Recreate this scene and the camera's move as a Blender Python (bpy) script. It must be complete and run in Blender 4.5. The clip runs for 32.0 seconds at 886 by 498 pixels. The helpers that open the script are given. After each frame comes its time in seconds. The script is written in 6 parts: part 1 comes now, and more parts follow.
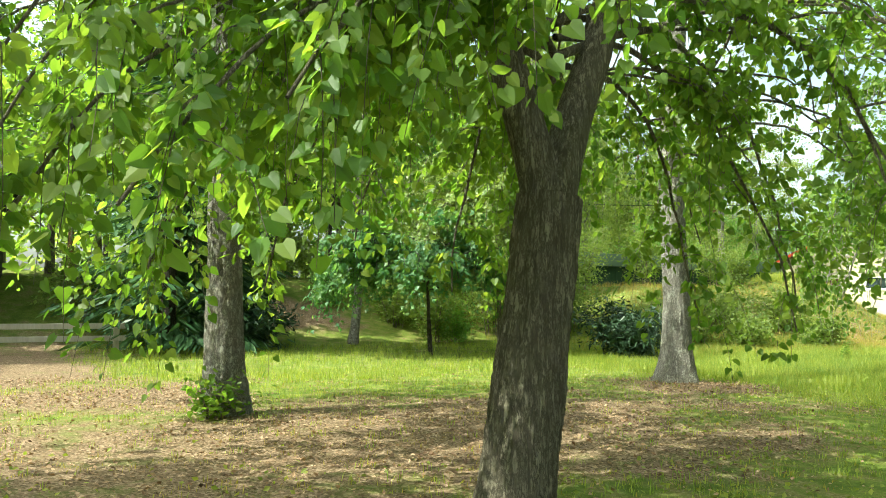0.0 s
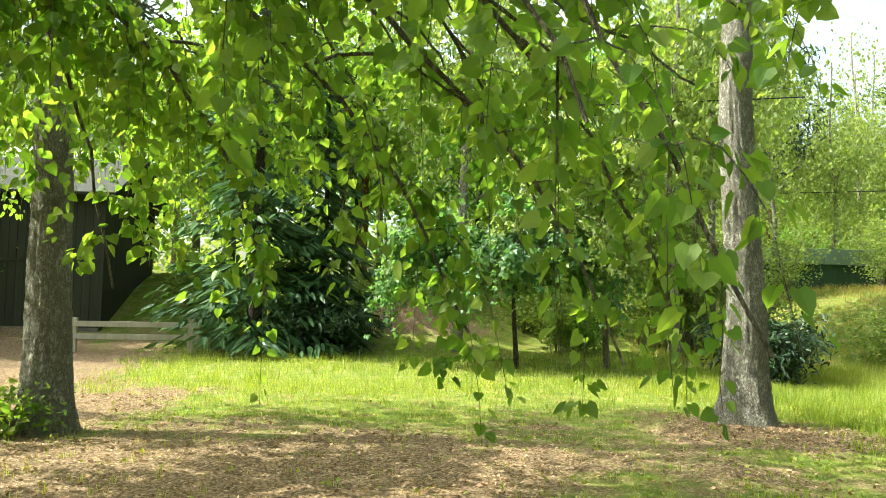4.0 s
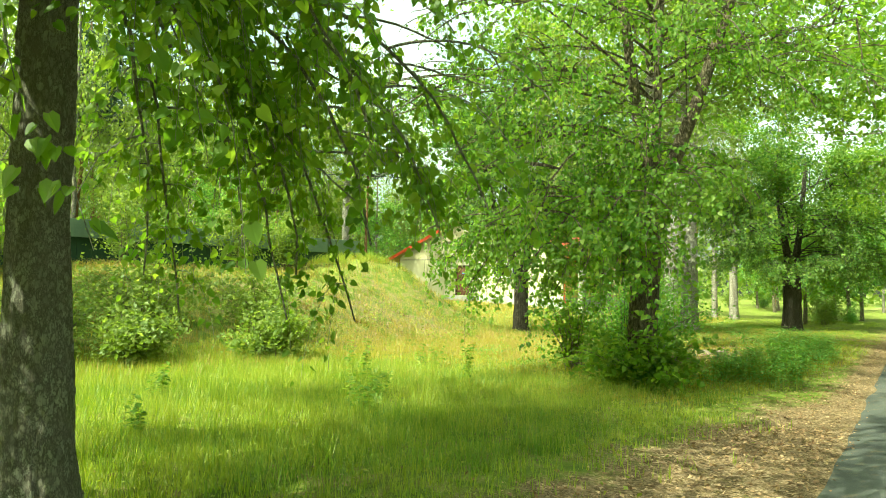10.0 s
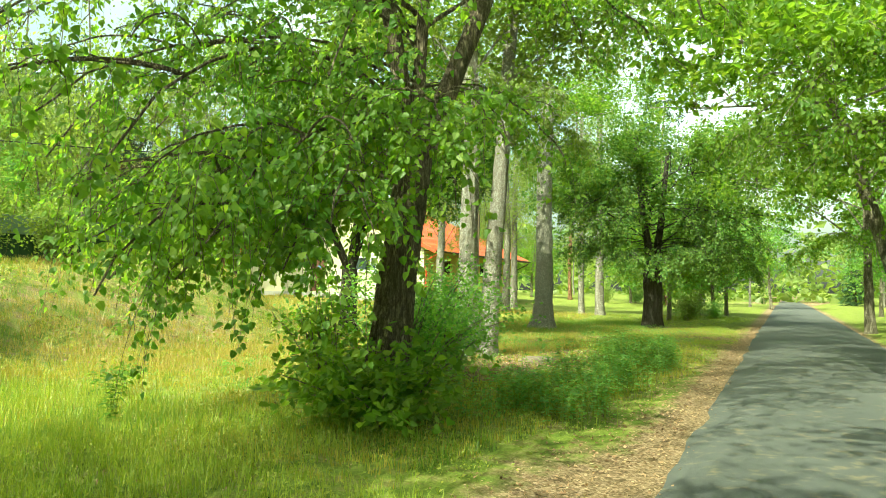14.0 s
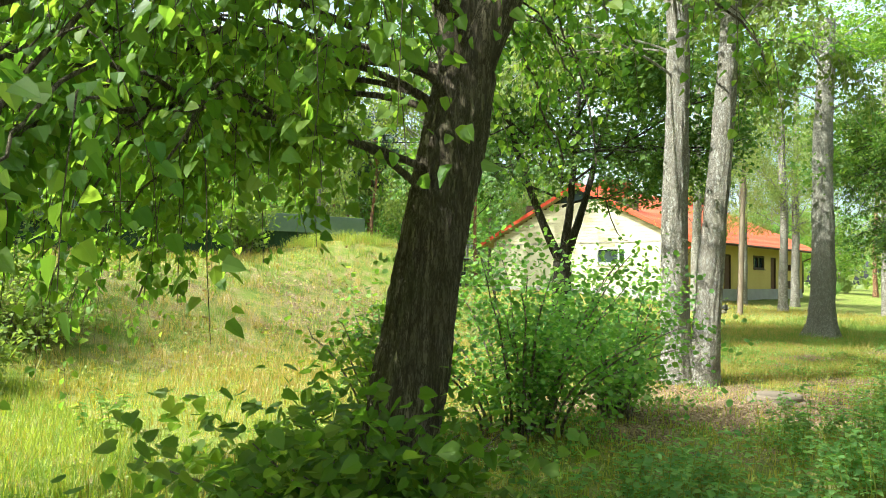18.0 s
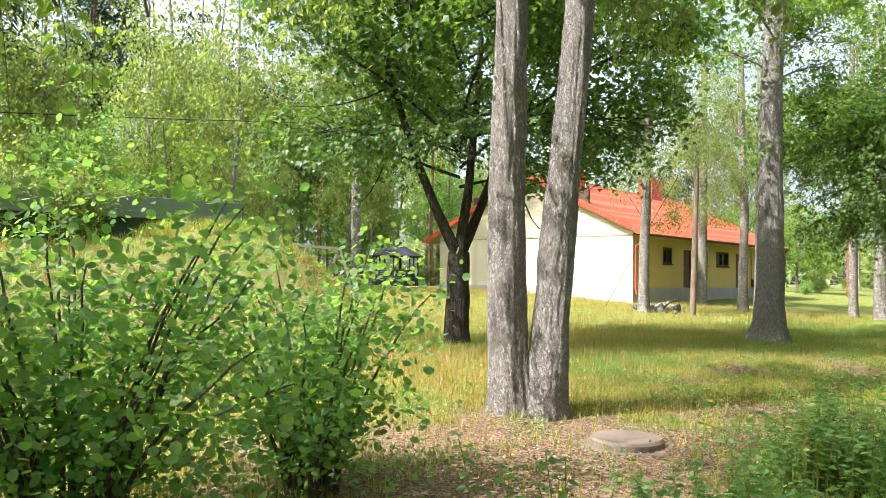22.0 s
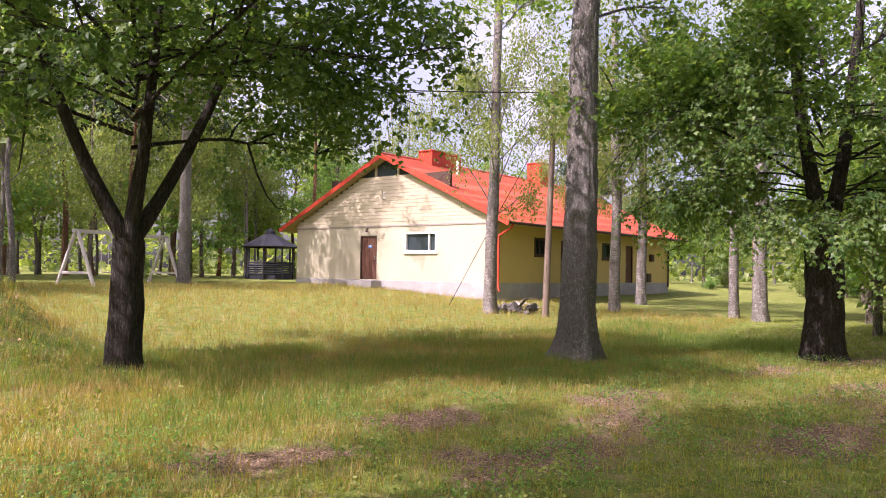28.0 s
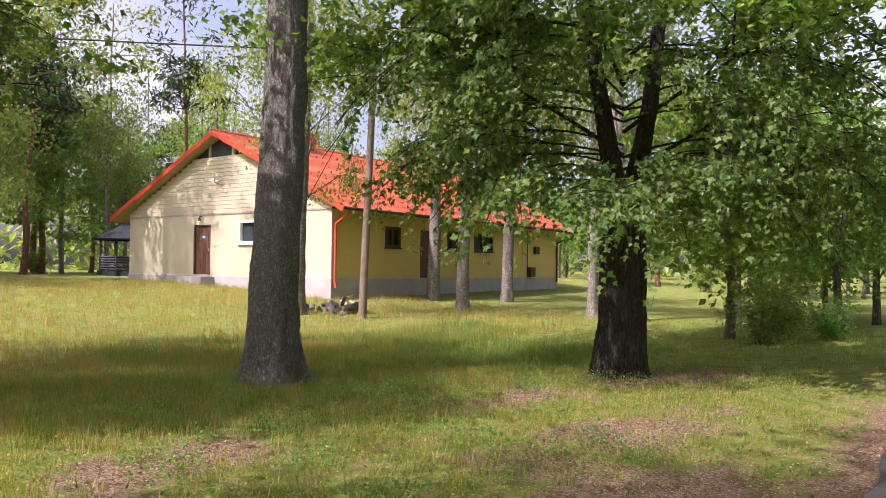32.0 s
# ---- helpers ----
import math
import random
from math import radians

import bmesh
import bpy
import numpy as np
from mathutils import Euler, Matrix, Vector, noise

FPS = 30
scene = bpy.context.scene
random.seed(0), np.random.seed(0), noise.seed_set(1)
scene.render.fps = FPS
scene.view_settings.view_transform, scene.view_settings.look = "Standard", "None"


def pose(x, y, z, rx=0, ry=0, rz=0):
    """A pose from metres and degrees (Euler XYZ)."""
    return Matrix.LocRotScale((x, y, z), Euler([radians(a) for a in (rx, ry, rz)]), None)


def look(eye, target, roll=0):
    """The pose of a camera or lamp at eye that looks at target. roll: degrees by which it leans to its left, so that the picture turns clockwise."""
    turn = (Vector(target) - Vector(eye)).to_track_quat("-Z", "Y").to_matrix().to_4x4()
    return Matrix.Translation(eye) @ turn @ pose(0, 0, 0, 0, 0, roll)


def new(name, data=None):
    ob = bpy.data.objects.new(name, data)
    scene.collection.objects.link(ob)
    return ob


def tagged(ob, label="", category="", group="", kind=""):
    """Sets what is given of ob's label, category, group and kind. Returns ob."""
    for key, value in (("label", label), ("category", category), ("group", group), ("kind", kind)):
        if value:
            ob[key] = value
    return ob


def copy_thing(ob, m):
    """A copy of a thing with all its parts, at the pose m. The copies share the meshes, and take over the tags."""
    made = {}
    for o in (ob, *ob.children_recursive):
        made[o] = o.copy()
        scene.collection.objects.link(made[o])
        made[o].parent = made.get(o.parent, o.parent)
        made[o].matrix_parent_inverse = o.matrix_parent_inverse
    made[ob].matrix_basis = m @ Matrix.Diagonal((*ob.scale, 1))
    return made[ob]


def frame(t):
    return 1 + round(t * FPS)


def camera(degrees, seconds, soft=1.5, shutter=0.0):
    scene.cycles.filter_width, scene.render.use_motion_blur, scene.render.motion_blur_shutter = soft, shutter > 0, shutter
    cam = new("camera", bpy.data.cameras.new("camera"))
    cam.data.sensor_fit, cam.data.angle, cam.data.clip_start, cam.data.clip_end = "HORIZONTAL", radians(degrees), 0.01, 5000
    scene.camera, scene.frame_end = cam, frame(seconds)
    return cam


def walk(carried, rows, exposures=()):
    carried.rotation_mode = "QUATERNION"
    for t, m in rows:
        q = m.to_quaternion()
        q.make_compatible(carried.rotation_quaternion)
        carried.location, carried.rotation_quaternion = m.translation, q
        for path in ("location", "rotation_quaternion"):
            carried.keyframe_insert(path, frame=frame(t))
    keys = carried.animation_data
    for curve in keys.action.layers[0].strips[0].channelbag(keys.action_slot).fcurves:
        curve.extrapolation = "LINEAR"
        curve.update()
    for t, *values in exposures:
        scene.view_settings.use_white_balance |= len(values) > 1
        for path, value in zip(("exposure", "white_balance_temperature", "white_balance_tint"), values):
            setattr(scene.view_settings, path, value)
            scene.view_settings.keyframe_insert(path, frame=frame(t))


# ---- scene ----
import functools

cam = camera(60.0, 32.0, soft=0.85)

PATH = [
    (0, (0.488, -3.013, 1.418), (1.515, -1.301, 1.549), 0.7),
    (0.5, (1.232, -2.972, 1.413), (2.278, -1.273, 1.549), 0.6),
    (1, (1.826, -2.92, 1.412), (2.879, -1.225, 1.548), 0.7),
    (1.5, (2.405, -2.816, 1.416), (3.439, -1.11, 1.553), 0.7),
    (2, (2.961, -2.748, 1.399), (3.918, -0.997, 1.536), 0.7),
    (2.5, (3.594, -2.629, 1.391), (4.463, -0.832, 1.52), 1.1),
    (4.5, (6.186, -2.168, 1.502), (6.426, -0.187, 1.626), 1.4),
    (5, (6.881, -2.084, 1.494), (7.099, -0.1, 1.616), 1.5),
    (5.5, (7.547, -1.972, 1.466), (7.922, -0.011, 1.587), 1.1),
    (6, (8.177, -1.828, 1.437), (8.824, 0.06, 1.558), 0.7),
    (7, (9.389, -1.693, 1.379), (10.443, 0.002, 1.505), -0.1),
    (8, (10.731, -1.4, 1.409), (12.151, 0.004, 1.524), 0.6),
    (9, (11.84, -1.207, 1.451), (13.379, 0.065, 1.565), 0.8),
    (10, (12.844, -1.022, 1.462), (14.401, 0.228, 1.573), 0.8),
    (11, (13.972, -0.915, 1.4), (15.53, 0.335, 1.507), 0.8),
    (12, (15.21, -0.886, 1.424), (16.806, 0.314, 1.532), 0.5),
    (13, (16.408, -0.794, 1.426), (18.065, 0.32, 1.533), 0.4),
    (13.5, (17.006, -0.765, 1.427), (18.72, 0.261, 1.531), 0.6),
    (15.5, (19.178, -0.197, 1.63), (20.795, 0.977, 1.715), 0.5),
    (16, (19.735, -0.069, 1.631), (21.23, 1.256, 1.713), 0.8),
    (17, (20.814, 0.132, 1.605), (22.152, 1.616, 1.688), 0.6),
    (18, (21.885, 0.357, 1.589), (23.129, 1.921, 1.665), 0.8),
    (19, (22.885, 0.596, 1.599), (24.059, 2.213, 1.674), 0.8),
    (20, (23.981, 0.816, 1.559), (25.17, 2.423, 1.638), 0.5),
    (21, (25.077, 1.096, 1.507), (26.332, 2.652, 1.581), 0.9),
    (22, (26.185, 1.399, 1.473), (27.454, 2.942, 1.551), 0.8),
    (23, (27.266, 1.517, 1.515), (28.518, 3.074, 1.592), 0.9),
    (24, (28.376, 1.703, 1.522), (29.597, 3.286, 1.597), 1.0),
    (25, (29.473, 1.877, 1.485), (30.607, 3.523, 1.552), 1.4),
    (26, (30.699, 2.001, 1.463), (31.943, 3.566, 1.53), 1.0),
    (26.5, (31.217, 2.041, 1.469), (32.511, 3.565, 1.537), 1.0),
    (28.5, (33.808, 2.135, 1.672), (35.183, 3.586, 1.729), 0.9),
    (29, (34.581, 2.119, 1.67), (35.95, 3.576, 1.724), 0.8),
    (30, (36.151, 2.025, 1.651), (37.545, 3.458, 1.706), 0.9),
    (31, (37.683, 1.956, 1.636), (39.153, 3.311, 1.691), 0.8),
    (32, (39.166, 2.091, 1.597), (40.629, 3.453, 1.648), 0.7),
]
walk(cam, [(t, look(eye, target, roll)) for t, eye, target, roll in PATH],
     [(0.0, 1.62, 6450, -11), (1.0, 1.8, 6500, -7), (2.5, 1.87, 6650, -6), (6.0, 1.78, 6900, -12), (7.5, 1.7, 7200, -20), (9.5, 1.76, 7750, -31), (12.5, 1.66, 7700, -29), (16.0, 1.7, 6800, -22), (18.5, 1.76, 6050, -1), (20.5, 1.88, 5950, 7), (22.0, 1.6, 6050, 15), (23.0, 1.42, 6100, 20), (24.5, 1.1, 6150, 27), (28.0, 1.1, 6150, 42), (30.0, 1.08, 6100, 44), (32.0, 1.0, 6150, 33)])


# ---- light ----
SUN_AZ, SUN_EL = 168.0, 46.0      # direction to the sun: degrees counter-clockwise from +x, and height
sx, sy = math.cos(radians(SUN_AZ)), math.sin(radians(SUN_AZ))
world = bpy.data.worlds.new("sky")
scene.world = world
world.use_nodes = True
sky = world.node_tree.nodes.new("ShaderNodeTexSky")
sky.sky_type, sky.sun_disc = "NISHITA", False
sky.sun_elevation, sky.sun_rotation = radians(SUN_EL), math.atan2(sx, sy)
sky.air_density, sky.dust_density, sky.ozone_density = 1.0, 5.0, 0.6
back = world.node_tree.nodes["Background"]
back.inputs["Strength"].default_value = 0.15
tints = []
for pale, bright in ((0.85, 0.85), (0.25, 1.15)):     # hazy blue, thin white cloud
    h = world.node_tree.nodes.new("ShaderNodeHueSaturation")
    h.inputs["Saturation"].default_value, h.inputs["Value"].default_value = pale, bright
    world.node_tree.links.new(sky.outputs[0], h.inputs["Color"])
    tints.append(h.outputs[0])
veil = world.node_tree.nodes.new("ShaderNodeTexNoise")
veil.inputs["Scale"].default_value, veil.inputs["Detail"].default_value = 3.0, 6
veil_ramp = world.node_tree.nodes.new("ShaderNodeValToRGB")
veil_ramp.color_ramp.elements[0].position, veil_ramp.color_ramp.elements[1].position = 0.36, 0.62
blend = world.node_tree.nodes.new("ShaderNodeMix")
blend.data_type = "RGBA"
coord = world.node_tree.nodes.new("ShaderNodeTexCoord")
world.node_tree.links.new(coord.outputs["Generated"], veil.inputs["Vector"])
world.node_tree.links.new(veil.outputs["Fac"], veil_ramp.inputs[0])
world.node_tree.links.new(veil_ramp.outputs[0], blend.inputs[0])
world.node_tree.links.new(tints[0], blend.inputs[6])
world.node_tree.links.new(tints[1], blend.inputs[7])
world.node_tree.links.new(blend.outputs[2], back.inputs[0])
sun = new("sun", bpy.data.lights.new("sun", "SUN"))
sun.data.energy, sun.data.angle, sun.data.color = 3.7, radians(0.6), (1.0, 0.95, 0.85)
sun.matrix_world = look((sx * 60, sy * 60, math.tan(radians(SUN_EL)) * 60), (0, 0, 0))


# ---- materials ----
def nodes_of(name, rough=0.8, spec=0.3):
    m = bpy.data.materials.new(name)
    m.use_nodes = True
    t = m.node_tree
    b = t.nodes["Principled BSDF"]
    b.inputs["Roughness"].default_value = rough
    b.inputs["Specular IOR Level"].default_value = spec
    return m, t, b


def node(t, kind, **ins):
    n = t.nodes.new(kind)
    for k, v in ins.items():
        k = k.replace("_", " ")
        if hasattr(v, "is_output"):
            t.links.new(v, n.inputs[k])
        else:
            n.inputs[k].default_value = v
    return n


def ramp(t, fac, stops):
    n = t.nodes.new("ShaderNodeValToRGB")
    t.links.new(fac, n.inputs[0])
    e = n.color_ramp.elements
    while len(e) < len(stops):
        e.new(0.5)
    for k, (p, c) in zip(e, stops):
        k.position, k.color = p, (*c, 1)
    return n.outputs[0]


def place(t, scale=(1, 1, 1), which="Object"):
    c = t.nodes.new("ShaderNodeTexCoord")
    m = t.nodes.new("ShaderNodeMapping")
    m.inputs["Scale"].default_value = scale
    t.links.new(c.outputs[which], m.inputs[0])
    return m.outputs[0]


def noise_of(t, vec, scale, detail=4, rough=0.6):
    n = t.nodes.new("ShaderNodeTexNoise")
    t.links.new(vec, n.inputs["Vector"])
    n.inputs["Scale"].default_value, n.inputs["Detail"].default_value, n.inputs["Roughness"].default_value = scale, detail, rough
    return n.outputs["Fac"]


def mixed(t, fac, a, b, how="MIX"):
    n = t.nodes.new("ShaderNodeMix")
    n.data_type, n.blend_type = "RGBA", how
    for v, k in ((fac, 0), (a, 6), (b, 7)):
        if hasattr(v, "is_output"):
            t.links.new(v, n.inputs[k])
        else:
            n.inputs[k].default_value = v if k == 0 else (*v, 1)
    return n.outputs[2]


def bumped(t, b, height, strength, distance):
    n = t.nodes.new("ShaderNodeBump")
    n.inputs["Strength"].default_value, n.inputs["Distance"].default_value = strength, distance
    t.links.new(height, n.inputs["Height"])
    t.links.new(n.outputs[0], b.inputs["Normal"])


def surface(name, c1, c2, scale=4.0, rough=0.8, bump=0.3, dist=0.01, stretch=(1, 1, 1), spec=0.3, metal=0.0, fine=12):
    """Two tones by noise at two scales, with relief."""
    m, t, b = nodes_of(name, rough, spec)
    v = place(t, stretch)
    big, small = noise_of(t, v, scale), noise_of(t, v, scale * fine, 3)
    c = mixed(t, 0.35, ramp(t, big, [(0.3, c1), (0.7, c2)]), ramp(t, small, [(0.3, c1), (0.7, c2)]))
    t.links.new(c, b.inputs["Base Color"])
    b.inputs["Metallic"].default_value = metal
    if bump:
        bumped(t, b, small, bump, dist)
    return m


def bark(name, dark, light, moss=(0.10, 0.11, 0.05), scale=1.0, tall=0.3, deep=0.035, furrows=1.0):
    """Ragged plates between cracks and long furrows, with flakes and mossy blotches."""
    m, t, b = nodes_of(name, 0.9, 0.15)
    v = place(t, (1, 1, tall))
    warp = t.nodes.new("ShaderNodeTexNoise")
    t.links.new(v, warp.inputs["Vector"])
    warp.inputs["Scale"].default_value, warp.inputs["Detail"].default_value, warp.inputs["Roughness"].default_value = 26.0 * scale, 6, 0.7
    vm = t.nodes.new("ShaderNodeVectorMath")
    vm.operation = "MULTIPLY_ADD"
    t.links.new(warp.outputs["Color"], vm.inputs[0])
    vm.inputs[1].default_value = (0.11 / scale, 0.11 / scale, 0.11 / scale)
    t.links.new(v, vm.inputs[2])
    vor = t.nodes.new("ShaderNodeTexVoronoi")
    vor.feature = "DISTANCE_TO_EDGE"
    t.links.new(vm.outputs[0], vor.inputs["Vector"])
    vor.inputs["Scale"].default_value = 34.0 * scale
    crack = ramp(t, vor.outputs["Distance"], [(0.0, (0.0, 0.0, 0.0)), (0.17, (1, 1, 1))])
    furrow = noise_of(t, place(t, (1, 1, tall * 0.4)), 30 * scale, 5, 0.65)
    furrow = ramp(t, furrow, [(0.38, (0.0, 0.0, 0.0)), (0.50, (1, 1, 1))])
    crack = mixed(t, furrows, crack, furrow, "MULTIPLY")
    flakes = noise_of(t, place(t, (1, 1, 0.3)), 75 * scale, 6, 0.8)
    blot = noise_of(t, place(t), 2.3, 4)
    mid = tuple((a + d) / 2 for a, d in zip(light, dark))
    soft = tuple(0.35 * d + 0.65 * a for a, d in zip(light, dark))
    cell = t.nodes.new("ShaderNodeTexVoronoi")
    t.links.new(vm.outputs[0], cell.inputs["Vector"])
    cell.inputs["Scale"].default_value = 34.0 * scale
    tones = [(0.26, tuple(0.6 * d + 0.4 * a for a, d in zip(light, dark))), (0.42, soft), (0.54, light), (0.72, tuple(min(0.64, 1.4 * a) for a in light))]
    c = mixed(t, 0.55, ramp(t, cell.outputs["Color"], tones), ramp(t, flakes, [(0.34, dark), (0.44, mid), (0.52, light), (0.68, tuple(min(0.62, 1.3 * a) for a in light))]))
    c = mixed(t, crack, tuple(0.85 * d + 0.15 * a for a, d in zip(light, dark)), c)
    c = mixed(t, ramp(t, blot, [(0.5, (0, 0, 0)), (0.72, (0.5, 0.5, 0.5))]), c, moss)
    c = mixed(t, ramp(t, noise_of(t, place(t, (1, 1, 0.7)), 7.0, 4), [(0.52, (0, 0, 0)), (0.68, (0.5, 0.5, 0.5))]), c, mid)
    t.links.new(c, b.inputs["Base Color"])
    add = t.nodes.new("ShaderNodeMath")
    add.operation = "MULTIPLY_ADD"
    t.links.new(flakes, add.inputs[0])
    add.inputs[1].default_value = 1.1
    t.links.new(crack, add.inputs[2])
    bumped(t, b, add.outputs[0], 1.0, deep)
    return m


def birch_bark():
    m, t, b = nodes_of("birch_bark", 0.75, 0.2)
    bands = noise_of(t, place(t, (1, 1, 2.4)), 7.0, 5, 0.7)
    patch = noise_of(t, place(t, (1, 1, 0.35)), 6.0, 5, 0.75)
    fine = noise_of(t, place(t, (1, 1, 0.5)), 34.0, 4, 0.7)
    c = ramp(t, bands, [(0.36, (0.10, 0.088, 0.075)), (0.46, (0.24, 0.22, 0.195)), (0.64, (0.38, 0.355, 0.32))])
    c = mixed(t, ramp(t, patch, [(0.44, (0, 0, 0)), (0.60, (0.9, 0.9, 0.9))]), c, (0.155, 0.132, 0.11))
    c = mixed(t, ramp(t, fine, [(0.42, (0.75, 0.75, 0.75)), (0.56, (0, 0, 0))]), c, (0.075, 0.062, 0.05))
    t.links.new(c, b.inputs["Base Color"])
    bumped(t, b, fine, 0.9, 0.03)
    return m


def leaf_material(name, c1, c2, c3, glow=0.6, rough=0.42):
    """Leaves of three tones, leaf by leaf; light comes through them."""
    m, t, b = nodes_of(name, rough, 0.35)
    g = t.nodes.new("ShaderNodeNewGeometry")
    v = place(t)
    c = ramp(t, g.outputs["Random Per Island"], [(0.0, c1), (0.6, c2), (1.0, c3)])
    c = mixed(t, ramp(t, noise_of(t, v, 1.3, 2), [(0.35, (0, 0, 0)), (0.7, (0.5, 0.5, 0.5))]), c, c3)
    t.links.new(c, b.inputs["Base Color"])
    tr = t.nodes.new("ShaderNodeBsdfTranslucent")
    t.links.new(mixed(t, 1.0, c, (1.5, 1.5, 0.55), "MULTIPLY"), tr.inputs[0])
    mix = t.nodes.new("ShaderNodeMixShader")
    mix.inputs[0].default_value = glow
    t.links.new(b.outputs[0], mix.inputs[1])
    t.links.new(tr.outputs[0], mix.inputs[2])
    t.links.new(mix.outputs[0], t.nodes["Material Output"].inputs[0])
    return m


BARK_LINDEN = bark("linden_bark", (0.08, 0.064, 0.047), (0.37, 0.32, 0.24), (0.17, 0.165, 0.09), 0.9, 0.22, 0.05)
BARK_GREY = bark("grey_bark", (0.125, 0.11, 0.095), (0.50, 0.455, 0.40), (0.22, 0.205, 0.16), 0.8, 0.55, 0.06, 0.3)
BARK_PALE = bark("pale_cracked_bark", (0.19, 0.155, 0.13), (0.62, 0.56, 0.49), (0.33, 0.29, 0.24), 0.75, 0.55, 0.07, 0.25)
BARK_BROWN = bark("brown_furrowed_bark", (0.05, 0.037, 0.027), (0.30, 0.24, 0.175), scale=0.75, tall=0.16, deep=0.05)
# near-black tone includes the backlit look of the meadow maple's trunk
BARK_DARK = bark("dark_bark", (0.03, 0.025, 0.02), (0.125, 0.107, 0.09), (0.085, 0.085, 0.06), 0.9, 0.25)
BARK_PINE = bark("pine_bark", (0.10, 0.05, 0.03), (0.36, 0.20, 0.11), scale=0.8)
BARK_BIRCH = birch_bark()
LEAF_LINDEN = leaf_material("linden_leaf", (0.08, 0.16, 0.034), (0.13, 0.23, 0.047), (0.25, 0.315, 0.085), 0.68)
LEAF_MAPLE = leaf_material("maple_leaf", (0.08, 0.17, 0.042), (0.135, 0.25, 0.06), (0.25, 0.33, 0.08), 0.7)
LEAF_ROAD = leaf_material("roadside_maple_leaf", (0.06, 0.14, 0.036), (0.10, 0.195, 0.05), (0.20, 0.265, 0.07), 0.58)
# darker maple leaf: the shaded side of a crown put into the colour
LEAF_SHADED = leaf_material("shaded_maple_leaf", (0.045, 0.11, 0.028), (0.075, 0.155, 0.038), (0.15, 0.215, 0.06), 0.5)
LEAF_BIRCH = leaf_material("birch_leaf", (0.125, 0.185, 0.06), (0.18, 0.25, 0.08), (0.28, 0.32, 0.135))
LEAF_SHRUB = leaf_material("shrub_leaf", (0.09, 0.21, 0.075), (0.15, 0.29, 0.10), (0.26, 0.37, 0.13), 0.62)
LEAF_TEAL = leaf_material("young_maple_leaf", (0.066, 0.155, 0.078), (0.095, 0.205, 0.096), (0.16, 0.25, 0.092), 0.6)
NEEDLE_SPRUCE = leaf_material("spruce_needle", (0.03, 0.075, 0.035), (0.045, 0.10, 0.042), (0.07, 0.13, 0.05), 0.25)
# spruce needles with shade painted in, for the low bushes
NEEDLE_SHADED = leaf_material("shaded_spruce_needle", (0.014, 0.032, 0.016), (0.022, 0.048, 0.022), (0.035, 0.065, 0.028), 0.1)
NEEDLE_PINE = leaf_material("pine_needle", (0.03, 0.06, 0.035), (0.045, 0.08, 0.045), (0.06, 0.10, 0.05), 0.15)
GRASS = leaf_material("grass_blade", (0.13, 0.21, 0.035), (0.22, 0.29, 0.05), (0.36, 0.36, 0.09), 0.5)
GRASS_STRAW = leaf_material("yellowing_grass_blade", (0.205, 0.205, 0.04), (0.315, 0.262, 0.055), (0.40, 0.305, 0.09), 0.45)
GRASS_DRY = leaf_material("dry_grass_blade", (0.28, 0.212, 0.06), (0.34, 0.25, 0.085), (0.385, 0.27, 0.12), 0.35)


# ---- helpers for meshes ----
def mesh_of(name, verts, faces, mats, smooth=False, index=None):
    """A mesh from arrays; faces: an (n, k) array, or a list of such."""
    groups = faces if isinstance(faces, list) else [faces]
    me = bpy.data.meshes.new(name)
    verts = np.asarray(verts, np.float32)
    me.vertices.add(len(verts))
    me.vertices.foreach_set("co", verts.ravel())
    groups = [np.asarray(g, np.int32) for g in groups if len(g)]
    loops = np.concatenate([g.ravel() for g in groups])
    counts = np.concatenate([np.full(len(g), g.shape[1], np.int32) for g in groups])
    me.loops.add(len(loops))
    me.loops.foreach_set("vertex_index", loops)
    me.polygons.add(len(counts))
    me.polygons.foreach_set("loop_start", np.concatenate([[0], np.cumsum(counts)[:-1]]).astype(np.int32))
    me.polygons.foreach_set("loop_total", counts)
    me.polygons.foreach_set("use_smooth", np.full(len(counts), smooth))
    for m in mats if isinstance(mats, (list, tuple)) else [mats]:
        me.materials.append(m)
    if index is not None:
        me.polygons.foreach_set("material_index", np.asarray(index, np.int32))
    me.update(calc_edges=True)
    me.validate()
    return me


def part(name, me, parent, label=""):
    ob = new(name, me)
    ob.parent = parent
    return tagged(ob, label)


def holder(name, at, label, category, group="", kind=""):
    ob = new(name)
    ob.location = at
    ob.empty_display_size = 0.2
    return tagged(ob, label, category, group, kind)


def solid(bm_fill, name, mat, bevel=0.0):
    bm = bmesh.new()
    bm_fill(bm)
    if bevel:
        bmesh.ops.bevel(bm, geom=bm.edges[:], offset=bevel, segments=2, affect="EDGES", profile=0.5)
    me = bpy.data.meshes.new(name)
    bm.to_mesh(me)
    bm.free()
    me.materials.append(mat)
    return me


def box_into(bm, lo, hi, turn=None):
    r = bmesh.ops.create_cube(bm, size=1)
    m = Matrix.Translation([(a + b) / 2 for a, b in zip(lo, hi)]) @ Matrix.Diagonal([b - a for a, b in zip(lo, hi)] + [1])
    bmesh.ops.transform(bm, matrix=(turn @ m) if turn else m, verts=r["verts"])


def boxed(name, lo, hi, mat, bevel=0.004, turn=None):
    return solid(lambda bm: box_into(bm, lo, hi, turn), name, mat, bevel)


